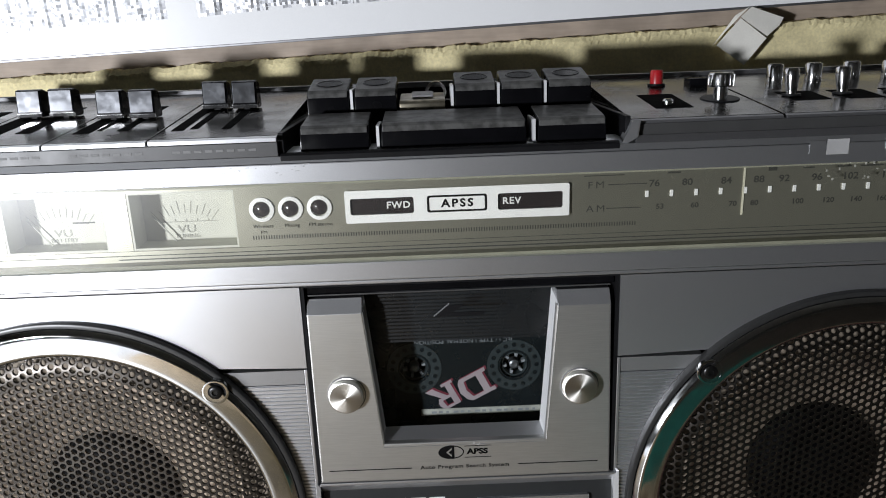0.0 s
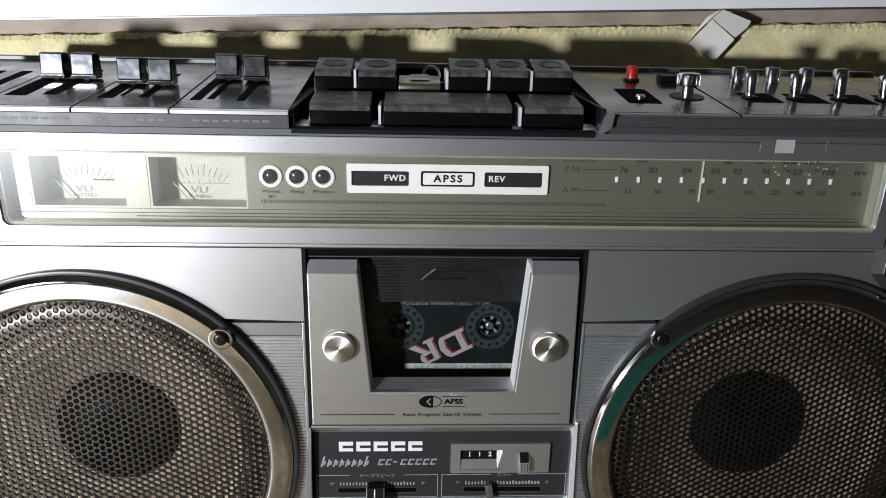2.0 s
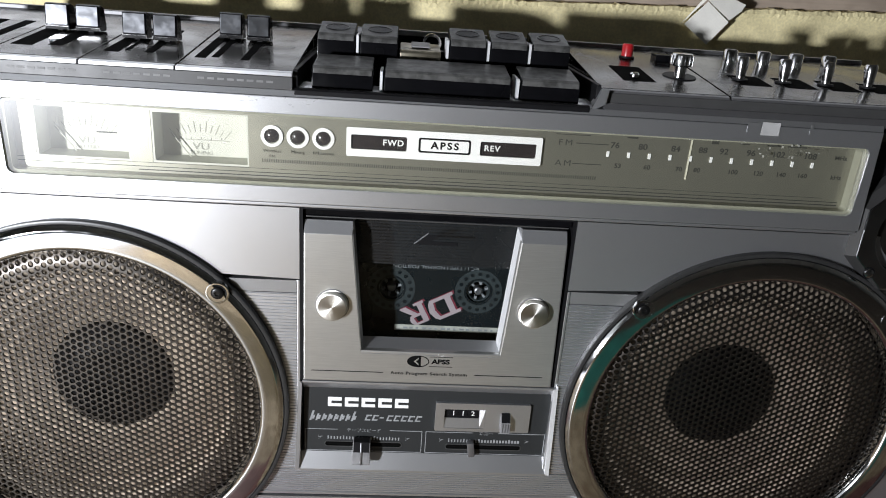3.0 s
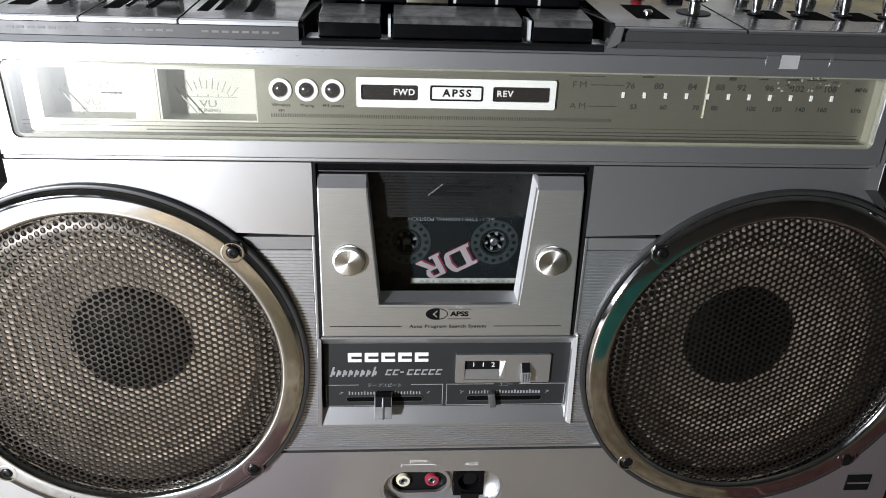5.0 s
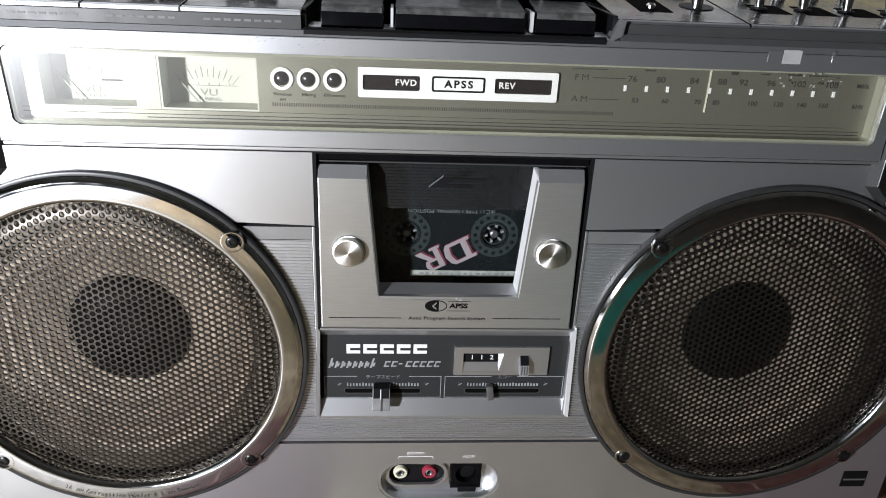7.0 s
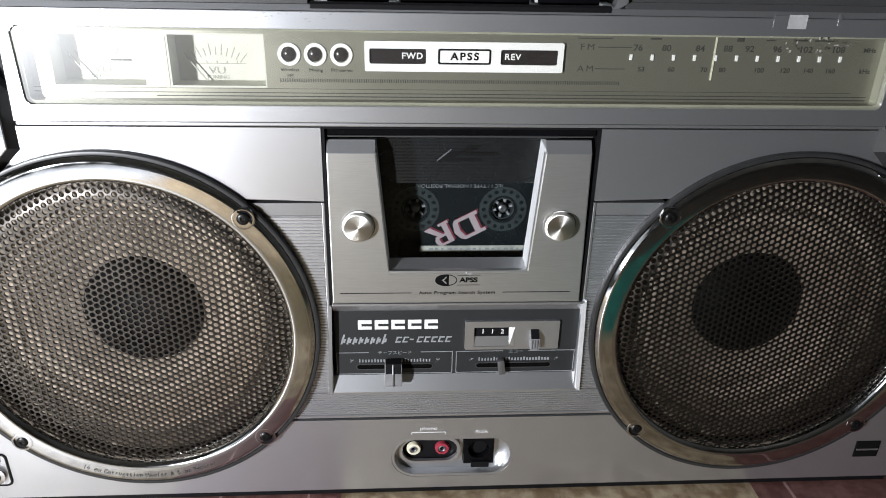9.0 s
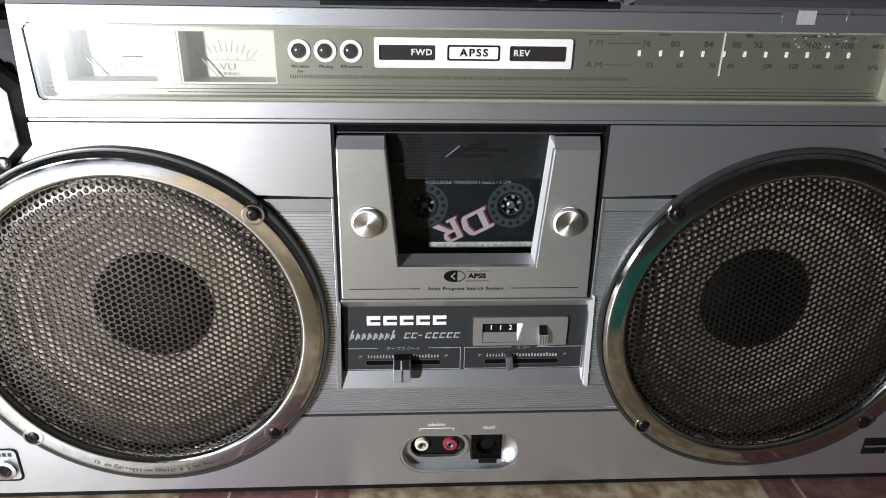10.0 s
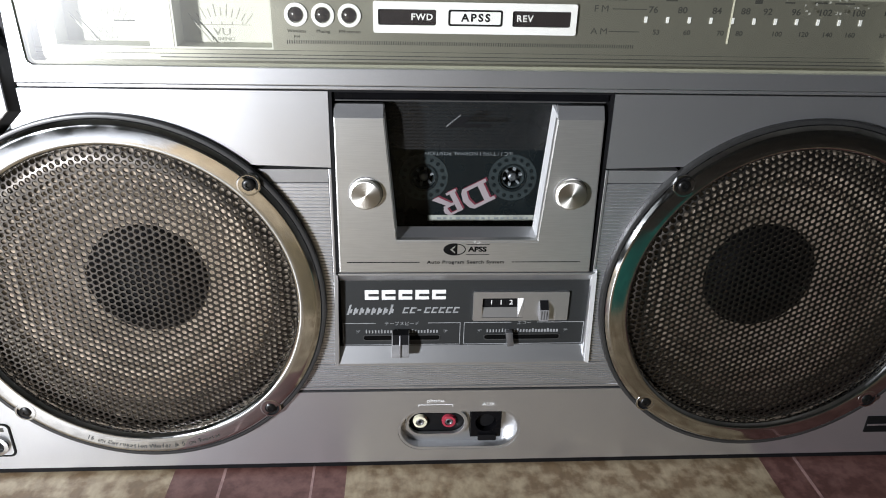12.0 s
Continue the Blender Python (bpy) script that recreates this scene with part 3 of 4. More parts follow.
def tweeter(cx, cz):
    """An eight-sided chrome bezel on a dark bevelled base, with a round grille in it."""
    bm = bmesh.new()
    loops = [[bm.verts.new((x, y, z)) for x, z in octagon(cx, cz, a)] for a, y in ((28.2, 12), (27.8, 4.4), (25.0, 0.5), (24.0, 0.6))]
    for p, q in zip(loops, loops[1:]):
        for k in range(8):
            bm.faces.new((p[k], p[(k + 1) % 8], q[(k + 1) % 8], q[k]))
    tw = part("tweeter", bm, SURROUND, BX, "dark bevelled tweeter base")
    part("chrome_ring", plate(octagon(cx, cz, 24.9), [circle(cx, cz, 18.6, 64)], -0.1, 3.0, 0.35), SATIN, tw, "eight-sided satin chrome bezel")
    part("throat", lathe([(18.7, 0.4), (18.3, 2.0), (17.6, 5.0), (17.4, 8.0)], cx, cz, 64), BLACK, tw, smooth=True)
    part("tweeter_grille", lathe([(17.8, 5.5), (14, 4.2), (8, 3.4), (0, 3.2)], cx, cz, 40), GRILLE, tw, smooth=True)
    part("pod", box(cx - 30, cx + 30, 9, 40, 164, 226, 4), BLACK, tw)
    for x in (-17.5, 17.5):
        for z in (-17.5, 17.5):
            part("screw_recess", lathe([(2.7, -0.25), (2.6, -0.3), (2.3, -0.2), (0, -0.2)], cx + x, cz + z, 20), BLACK, tw, smooth=True)
            part("screw", lathe([(2.1, -0.2), (1.9, -0.8), (1.2, -1.1), (0, -1.15)], cx + x, cz + z, 16), SATIN, tw, smooth=True)


tweeter(-202.5, 189.5)
tweeter(202.5, 189.5)

# ---- dial bar
WIN = rect(-167.5, 170.6, 196.8, 225.6, 2.4)
bar = part("dial_bar", plate([(-173.0, 190.2), (175.4, 190.2), (174.2, 232), (-171.5, 232)], [WIN], 0.4, 20, 0.5), SILVER, BX, "silver surround of the dial")
part("lower_lip", box(-173.0, 175.4, 1.6, 12, 188.4, 189.8, 0.4), SILVER, bar)
part("upper_bevel", prism([(0.5, 232.2), (1.4, 234.3), (9, 235.2), (20, 235.2), (20, 232.2)], -171.4, 174.0), SILVER, bar)
dial = part("dial_plate", plate(rect(-167.3, 170.4, 197, 225.4, 2.2), [rect(-158.5, -122.8, 202.3, 222.8), rect(-114.3, -77.2, 202.3, 222.8)], 7, 9.5), OLIVE, BX, "olive grey dial plate with printed scales")
part("dial_side", plate(WIN, [rect(-165.8, 168.9, 198, 224.4, 1.6)], 2.4, 7, 0.3), mat("clear_edge_acrylic", (0.30, 0.30, 0.24), 0.2, vary=0.1, size=10), dial)
pane = part("dial_window", plate(rect(-167.2, 170.3, 197.1, 225.3, 2.1), [], 1.2, 2.2), DIAL_PANE, BX, "clear acrylic dial window")
pane.visible_shadow = False
# lines moulded along the lower edge
part("moulded_lines", bars([(-167, 167, 200.3, 200.6), (-120, 167, 198.9, 199.3), (-167, 160, 202.0, 202.15)], 6.9), PRINT_GREY, dial)


def vu_meter(x0, x1, under):
    z0, z1 = 202.3, 222.8
    vu = part("vu_meter", plate(rect(x0 - 0.1, x1 + 0.1, z0 - 0.1, z1 + 0.1), [rect(x0 + 0.9, x1 - 0.6, z0 + 0.7, z1 - 0.7)], 7.2, 18.5), METER_BOX, BX, "pale meter box")
    part("face", box(x0, x1, 17.6, 18.4, z0, z1), CREAM, vu, "cream meter face")
    cx, cz = (x0 + x1) / 2 - 2.6, 199.0
    q = []
    for k in range(11):
        a = radians(127 - 74 * k / 10)
        r0, r1 = 14.0, (18.5 if k % 2 == 0 else 17.2)
        c, s = math.cos(a), math.sin(a)
        w = 0.13
        q.append([(cx + r0 * c * 1.1 - w * s, cz + r0 * s + w * c), (cx + r0 * c * 1.1 + w * s, cz + r0 * s - w * c), (cx + r1 * c * 1.1 + w * s, cz + r1 * s - w * c), (cx + r1 * c * 1.1 - w * s, cz + r1 * s + w * c)])
    part("scale_marks", slabs(q, 17.45, 0.1), PRINT_METER, vu)
    if under == "TUNING":
        part("scale_line", bars([(cx - 10, cx + 11.5, 209.6, 209.85)] + [(cx - 8 + 4 * k, cx - 7.7 + 4 * k, 209.9, 210.8) for k in range(5)], 17.45), PRINT_METER, vu)
    else:
        part("scale_line", bars([(cx + 4, cx + 12, 210.4, 211.0)], 17.45), PRINT_GREY, vu)
    words("VU", 4.0, cx, 206.9, 17.4, PRINT_METER, vu, stretch=1.3)
    words(under, 2.0, cx, 204.3, 17.4, PRINT_METER, vu, stretch=1.2)
    nd = box(-0.22, 0.22, 15.4, 15.7, 0, 16)
    nd.transform(Matrix.Translation((cx - 1.2, 0, 200)) @ pose(0, 0, 0, 0, -38, 0))
    part("needle", nd, PRINT_METER, vu, "thin grey needle")


vu_meter(-158.5, -122.8, "BATTERY")
vu_meter(-114.3, -77.2, "TUNING")
for x, t in ((-68, "Wireless"), (-58, "Mixing"), (-48, "FM stereo")):
    ind = part("indicator", lathe([(4.35, 7), (4.3, 6.4), (3.0, 6.2), (2.9, 7.6)], x, 215.4, 32), WHITE, BX, "white ring round an indicator lamp", smooth=True)
    part("lens", lathe([(2.95, 7.6), (2.6, 6.8), (1.4, 6.2), (0, 6.0)], x, 215.4, 24), LED, ind, smooth=True)
    words(t, 1.75, x, 209.4, 6.9, PRINT_BLACK, ind, stretch=1.15)
words("FM", 1.6, -68, 207.2, 6.9, PRINT_BLACK, dial, stretch=1.2)
part("tick_strip", bars([(-72 + 0.9 * k, -71.65 + 0.9 * k, 204.7, 206.1) for k in range(150)], 6.9), PRINT_GREY, dial)

mode = part("mode_display", plate(rect(-39.0, 38.8, 209.4, 220.9, 0.8), [rect(-37.2, -15.2, 212.3, 218.1, 0.7), rect(14, 36.6, 212.3, 218.1, 0.7)], 5.8, 7), WHITE, BX, "bright white mode display plate")
for x0, x1, t, tx, al in ((-37.2, -15.2, "FWD", -16.4, "RIGHT"), (14, 36.6, "REV", 15.6, "LEFT")):
    w = part("mode_window", box(x0, x1, 6.7, 8.0, 212.3, 218.1), LED, mode, "dark red mode window")
    words(t, 3.3, tx, 215.2, 6.6, PRINT_WHITE, w, align=al, stretch=1.05, bold=0.08, spacing=1.15)
fr = part("frame_line", plate(rect(-10.6, 10.2, 212.3, 218.3, 0.9), [rect(-9.8, 9.4, 213.0, 217.6, 0.5)], 5.7, 5.8), PRINT_BLACK, mode)
words("APSS", 3.9, -0.1, 215.3, 5.7, PRINT_BLACK, mode, stretch=1.1, bold=0.14, spacing=1.32)

words("FM", 3.4, 48.2, 219.4, 6.9, PRINT_GREY, dial, stretch=1.2, spacing=1.4)
words("AM", 3.4, 48.2, 211.0, 6.9, PRINT_GREY, dial, stretch=1.2, spacing=1.4)
part("scale_line", bars([(52.5, 66, 219.3, 219.6), (52, 64, 210.9, 211.2), (73, 77.5, 222.6, 223.2), (44, 58, 222.6, 222.9), (108, 111, 222.2, 224.0),
                         (120, 124, 222.6, 223.1), (132, 137, 222.6, 223.2), (140, 148, 222.6, 223.1), (118, 152, 223.9, 224.05)], 6.9), PRINT_GREY, dial)
for i in range(11):
    x = 66.0 + 8.6 * i
    part("scale_dot", box(x - 0.55, x + 0.55, 6.5, 7, 214.6, 216.9, 0.1), WHITE, dial, "white scale mark")
for x, t in ((68.5, "76"), (80.0, "80"), (93.6, "84"), (105.0, "88"), (113.8, "92"), (125.2, "96"), (136.9, "102"), (150.4, "108"), (163.6, "MHz")):
    words(t, 3.3 if t != "MHz" else 2.4, x, 219.3, 6.9, PRINT_GREY, dial, stretch=1.15, bold=0.07)
for x, t in ((70.8, "53"), (83.0, "60"), (96.4, "70"), (104.0, "80"), (119.2, "100"), (130.0, "120"), (139.8, "140"), (149.0, "160"), (163.6, "kHz")):
    words(t, 2.6, x, 211.0, 6.9, PRINT_GREY, dial, stretch=1.1, bold=0.06)
part("tuning_pointer", box(99.4, 100.0, 6.55, 6.9, 207, 225.2), mat("pale_pointer", (0.7, 0.68, 0.55), 0.3), BX, "pale upright tuning pointer")

# ---- cassette bay and door
part("bay", plate([(-57.1, 105.2), (57.1, 105.2), (57.1, 188), (-57.1, 188)], [rect(-55.8, 55.8, 106, 186.8)], 4.6, 44), BLACK, BX, "black cassette bay")
part("bay_back", box(-55.6, 55.6, 43, 45, 63, 186.8), BLACK, BX)
part("bay_top_bar", box(-55.4, 55.4, 6.0, 12, 183.8, 186.6, 0.5), GLOSS_BLACK, BX)
part("bay_trim", box(-54.6, 54.0, 5.4, 6.2, 183.2, 183.8, 0.2), STRIP, BX, "thin grey trim of the bay")
U = [(-55.6, 107.7), (55.3, 107.7), (54.0, 177.2), (34.4, 177.2), (30.4, 123.6), (-30.4, 123.6), (-35.1, 177.2), (-55.4, 177.2)]
YD = 3.5          # face of the door
door = part("cassette_door", plate(U, [], YD, YD + 7, 0.6), SILVER_BRUSHED, BX, "brushed aluminium cassette door")
for a, b2 in ((-55.2, -35.6), (34.8, 53.8)):
    part("top_bevel", prism([(YD - 0.25, 176.8), (YD + 2.6, 181.2), (YD + 3.0, 181.9), (YD + 5.5, 181.9), (YD + 5.5, 176.8)], a, b2, 0.15), SILVER_MID, door)
# inner edges of the opening, their lit look put into a pale paint
for xs, xt, w in ((-30.4, -35.4, 0.1), (30.4, 34.6, 1.0)):
    sgn = 1 if xs < 0 else -1
    bm = bmesh.new()
    v = [bm.verts.new(p) for p in ((xs - 0.5 * sgn, YD - 0.2, 123), (xt - 0.5 * sgn, YD - 0.2, 177.4), (xt + w * sgn, YD + 8, 181), (xs + w * sgn, YD + 8, 126), (xs - 0.5 * sgn, YD + 8, 123), (xt - 0.5 * sgn, YD + 8, 181))]
    for f in ((0, 1, 2, 3), (1, 5, 2), (0, 3, 4), (0, 4, 5, 1), (3, 2, 5, 4)):
        bm.faces.new([v[i] for i in f])
    part("window_edge", bm, REVEAL, door)
part("window_sill", prism([(YD - 0.2, 122.2), (YD + 8, 126.4), (YD + 8, 122.2)], -30.8, 30.8), SILVER, door)
p1 = part("door_window", plate([(-33.0, 124.0), (31.6, 124.0), (34.6, 161.2), (-36.4, 161.2)], [], 12.0, 12.8), DOOR_PANE, door, "smoked clear cassette window")
p1.visible_shadow = False
rz = np.linspace(161.4, 186.0, 36)
bm = bmesh.new()
prev = None
for i, z in enumerate(rz):
    y = 12.0 + (0.25 if i % 2 else 0.0)
    row = [bm.verts.new((-38, y, z)), bm.verts.new((36.5, y, z))]
    if prev:
        bm.faces.new((prev[0], prev[1], row[1], row[0]))
    prev = row
p2 = part("ribbed_window", bm, DOOR_PANE_RIBBED, door, "ribbed smoked upper window")
p2.visible_shadow = False
part("arrow_mark", slabs([[(-9.5, 171.2), (-4, 175.6), (1.2, 175.6), (-3, 172.6), (8.4, 172.6), (8.4, 171.2)]], 11.6, 0.2), BLACK, door, "black arrow mark")
# glint along the arrow's slanted edge, painted as pale slivers
part("arrow_glint", slabs([[(-10.0 + 0.75 * k, 171.2 + 0.62 * k), (-9.75 + 0.75 * k, 171.2 + 0.62 * k), (-9.3 + 0.75 * k, 172.1 + 0.62 * k), (-9.6 + 0.75 * k, 172.1 + 0.62 * k)] for k in range(8)], 11.4, 0.2), PRINT_PALE, door)
for x in (-43.3, 43.0):
    kn = part("door_knob", lathe([(6.9, 0.2), (6.8, -0.3), (6.4, -0.4), (6.3, -2.7), (6.2, -2.95), (5.95, -3.1), (5.8, -3.12), (0, -3.12)], x, 145.0, 48, cy=YD), SPUN, door, "spun aluminium door knob", smooth=True)
    part("collar", lathe([(7.2, 0.0), (7.1, -0.3), (6.9, -0.3), (6.8, -0.1)], x, 145.0, 40, cy=YD), KNOB_GREY, kn, smooth=True)
# printed emblem and words on the door
EX, EZ, YT = -5.4, 119.0, YD - 0.1
em = [(EX + 4.9 * math.cos(t), EZ + 2.9 * math.sin(t)) for t in np.linspace(math.pi * 0.42, math.pi * 1.58, 24)]
part("emblem", slabs([em], YT - 0.02, 0.1), PRINT_BLACK, door)
around = np.linspace(0, 2 * math.pi, 40)[:-1]
rim = plate([(EX + 4.9 * math.cos(t), EZ + 2.9 * math.sin(t)) for t in around], [[(EX + 4.5 * math.cos(t), EZ + 2.5 * math.sin(t)) for t in around]], YT, YT + 0.1)
part("emblem_rim", rim, PRINT_BLACK, door)
part("emblem_arrow", slabs([[(EX - 1.9, EZ), (EX + 0.2, EZ + 1.9), (EX + 0.2, EZ + 1.2), (EX - 1.0, EZ), (EX + 0.2, EZ - 1.2), (EX + 0.2, EZ - 1.9)]], YT - 0.1, 0.05), SILVER_BRUSHED, door)
words("APSS", 3.2, 4.6, EZ, YT, PRINT_BLACK, door, stretch=1.18, bold=0.15)
part("emblem_lines", bars([(-0.4, 9.8, EZ + 2.3, EZ + 2.55), (-0.4, 9.8, EZ - 2.55, EZ - 2.3)], YT), PRINT_BLACK, door)
words("Auto Program Search System", 2.15, -0.3, 112.8, YT, PRINT_BLACK, door, stretch=1.18, spacing=1.12, bold=0.05)
for x0, x1 in ((-52.2, -20.6), (20.0, 50.6)):
    part("printed_line", bars([(x0, x1, 112.65, 113.0)], YT), PRINT_BLACK, door)

# ---- control panel under the door
ctl = part("control_panel", box(-55.8, 57.6, 7, 12, 67.0, 104.8), CLAY, BX, "slate grey control panel")
part("sloped_sill", prism([(7, 67.5), (7, 66.5), (3.8, 58.7), (3.8, 59.7)], -59.4, 60.0, 0.1), SILVER, ctl)
part("sill_body", prism([(7.2, 66.9), (4.0, 59.0), (12, 59.0), (12, 66.9)], -59.4, 60.0), SILVER, ctl)
# matching slopes: lit right one painted pale, shaded left one painted darker
part("side_slope", plate([(58.4, 60.0), (60.2, 59.0), (58.8, 108), (57.0, 106)], [], 3.3, 12, 0.5), REVEAL, ctl)
part("side_slope", plate([(-59.6, 59.0), (-57.8, 60.0), (-56.4, 106), (-57.4, 107)], [], 3.3, 12, 0.5), SILVER_MID, ctl)
part("top_strip", prism([(3.4, 107.3), (3.4, 106.4), (6.9, 102.0), (10, 102.0), (10, 107.3)], -56.0, 58.0, 0.2), SILVER, ctl)
# maker's mark as plain blocks, series mark and type mark as plain slanted blocks
blocks = []
for i in range(5):
    x = -45 + 7.6 * i
    blocks += [[(x, 92.2), (x + 6.2, 92.2), (x + 6.2, 93.8), (x, 93.8)], [(x, 95.2), (x + 6.2, 95.2), (x + 6.2, 97.1), (x, 97.1)], [(x, 93.8), (x + 1.6, 93.8), (x + 1.6, 95.2), (x, 95.2)]]
part("maker_mark", slabs(blocks, 6.9, 0.1), PRINT_WHITE, ctl, "plain white blocks of a maker's mark")
blocks = []
for i in range(8):
    x = -53.4 + 2.7 * i
    h = 5.2 if i in (0, 7) else 3.6
    blocks += [[(x, 84.4), (x + 0.9, 84.4), (x + 0.9 + h * 0.3, 84.4 + h), (x + h * 0.3, 84.4 + h)], [(x + 1.2, 85.2), (x + 2.1, 85.2), (x + 2.7, 87.2), (x + 1.8, 87.2)]]
part("series_mark", slabs(blocks, 6.9, 0.1), PRINT_PALE, ctl, "slanted pale blocks of a series mark")
blocks = []
for i in range(8):
    x = -28.2 + 3.3 * i
    if i == 2:
        blocks.append([(x + 0.3, 86.3), (x + 2.0, 86.3), (x + 2.2, 87.0), (x + 0.5, 87.0)])
        continue
    blocks += [[(x, 85.0), (x + 2.5, 85.0), (x + 2.7, 85.7), (x + 0.2, 85.7)], [(x + 0.7, 87.4), (x + 3.2, 87.4), (x + 3.4, 88.1), (x + 0.9, 88.1)], [(x + 0.2, 85.7), (x + 0.9, 85.7), (x + 1.5, 87.4), (x + 0.8, 87.4)]]
part("type_mark", slabs(blocks, 6.9, 0.1), PRINT_PALE, ctl, "slanted pale blocks of a type mark")

# tape counter and its switch
cp = part("counter_plate", plate(rect(4.2, 48.2, 81.4, 96.4, 0.6), [rect(8.4, 27.4, 83.0, 93.2)], 5.6, 6.95, 0.3), SILVER, ctl, "silver counter plate")
part("counter_hood", prism([(5.7, 83.2), (6.6, 88.0), (6.9, 88.0), (6.9, 83.2)], 8.5, 25.0), SILVER, cp)
bm = bmesh.new()
v = [bm.verts.new(p) for p in ((24.6, 6.8, 88), (24.6, 6.8, 92.8), (27.3, 5.7, 93.1), (27.3, 5.7, 83.1), (25.0, 5.8, 83.2))]
bm.faces.new(v)
part("counter_cheek", bm, SILVER, cp)
part("counter_window", box(8.8, 25.4, 6.86, 6.95, 86.6, 93.0), BLACK, cp, "dark counter window")
for x, t in ((12.6, "1"), (17.0, "1"), (21.6, "2")):
    wh = part("counter_wheel", lathe([(0, -2.1), (2.9, -2.1), (2.9, 2.1), (0, 2.1)], 0, 0, 20), BLACK, cp, smooth=True)
    wh.data.transform(Matrix.Translation((x * 0.001, 0.0094, 0.0905)) @ pose(0, 0, 0, 0, 0, 90))
    words(t, 3.4, x, 90.6, 6.4, PRINT_WHITE, wh, bold=0.05)
part("counter_button", prism([(5.5, 83.4), (2.5, 82.8), (2.3, 83.4), (2.5, 88.6), (5.5, 92.0)], 34.4, 38.8, 0.3), KNOB_GREY, ctl, "small ridged counter button", smooth=True)
part("button_top", prism([(5.5, 92.15), (2.5, 88.75), (2.6, 88.5), (5.5, 91.8)], 34.7, 38.5), BLACK, ctl)
for k in range(3):
    part("counter_ridge", box(35.1 + 1.2 * k, 35.5 + 1.2 * k, 2.1, 2.5, 83.6, 88.2), SILVER_DARK, ctl)

for x0, x1, s0, s1, title in ((-55.4, -1.2, -46.0, -10.8, "テープスピード"), (0.4, 56.8, 10.2, 45.6, "エコー")):
    mid = (x0 + x1) / 2
    gap = 12 if x0 < 0 else 6
    part("frame_line", bars([(x0, x0 + 0.3, 68.0, 79.6), (x1 - 0.3, x1, 68.0, 79.6), (x0, x1, 67.9, 68.2), (x0, mid - gap, 79.6, 79.9), (mid + gap, x1, 79.6, 79.9)], 6.9), PRINT_PALE, ctl)
    words(title, 2.3, mid, 79.4, 6.85, PRINT_PALE, ctl)
    tick = [(s0 + 1 + 1.42 * k, s0 + 1.5 + 1.42 * k + (0.5 * k / 24 if x0 > 0 else 0.1), 74.4, 75.9 if k % 5 else 76.3) for k in range(24)]
    tick += [(s + 0.55 * (j % 2), s + 0.25 + 0.55 * (j % 2) + 0.9 * (j // 2 % 2), z, z + 0.22) for s in (s0 - 3.2, s1 + 2.0) for j, z in enumerate((74.4, 74.8, 75.2, 75.6, 76.0))]
    part("tick_scale", bars(tick, 6.9), PRINT_PALE, ctl)
    part("slot", plate(rect(s0 - 0.4, s1 + 0.4, 70.3, 73.5, 1.5), [rect(s0, s1, 70.7, 73.1, 1.1)], 6.7, 7.2), STRIP, ctl)
    # flat near-black patch stands in for the shade inside the slot
    part("slot_floor", box(s0, s1, 6.86, 7.1, 70.6, 73.2), WELL, ctl)
sk = prism([(6, 76.6), (2.2, 76.2), (0.1, 72.4), (-0.2, 66.0), (0.4, 65.0), (6, 68.2)], -33.0, -25.0, 0.45)
slider = part("slider_knob", sk, KNOB_GREY, BX, "dark grey ridged slider knob", smooth=True)
part("ridge", prism([(2.4, 76.0), (1.8, 76.2), (-0.5, 72.2), (-0.7, 65.6), (0.0, 65.6)], -29.5, -28.7, 0.2), SILVER_DARK, slider)
part("cap_top", prism([(5.9, 76.62), (2.2, 76.26), (0.1, 72.5), (0.0, 72.3), (5.9, 76.5)], -32.6, -25.4), BLACK, slider, "dark sloped top")
lv = box(20.2, 23.4, 3.6, 6.8, 68.4, 76.0, 0.5)
lv.transform(about(21.8, 5, 73, 0, -8, 0))
part("slider_lever", lv, SILVER_DARK, BX, "small grey slider lever", smooth=True)

# ---- sockets in their oval recess
sock = part("socket_recess", plate(rect(-31.4, 31.4, 6.2, 32.7, 13.1, 8), [rect(-25.6, 3.4, 13.6, 28.0, 7.0, 6), rect(5.6, 21.4, 12.8, 30.4)], 9.5, 12), SILVER, BX, "silver oval socket recess")
part("recess_wall", plate(rect(-30.3, 30.3, 7.3, 31.6, 12.0, 8), [rect(-29.0, 29.0, 8.6, 30.5, 10.8, 8)], 4.4, 9.4, 0.8), SILVER, sock)
part("socket_floor", box(-27, 22, 10.7, 11.7, 11, 32), BLACK, sock)
part("pill_rim", plate(rect(-26.8, 4.6, 12.4, 29.2, 8.2, 6), [rect(-25.0, 2.8, 14.2, 27.4, 6.5, 6)], 7.6, 9.6, 0.4), SILVER, sock)
for x, m, lab in ((-19.2, JACK_WHITE, "cream phono socket"), (-4.8, JACK_RED, "red phono socket")):
    jk = part("phono_socket", lathe([(3.7, 10.9), (3.6, 9.6), (3.3, 8.8), (2.2, 8.6), (2.0, 9.5), (1.9, 13)], x, 20.6, 28), m, sock, lab, smooth=True)
    part("contact", lathe([(1.95, 13), (1.9, 9.0), (1.4, 8.8), (1.0, 9.2), (0.9, 11), (0, 11)], x, 20.6, 20), SILVER_DARK, jk, smooth=True)
dn = part("aux_socket", plate(rect(5.8, 21.2, 13.0, 30.2), [circle(13.5, 21.6, 5.2, 28)], 6.4, 12, 0.4), GLOSS_BLACK, sock, "square black auxiliary socket")
part("socket_core", lathe([(5.2, 12), (4.4, 9.5), (0, 9.5)], 13.5, 21.6, 24), BLACK, dn, smooth=True)
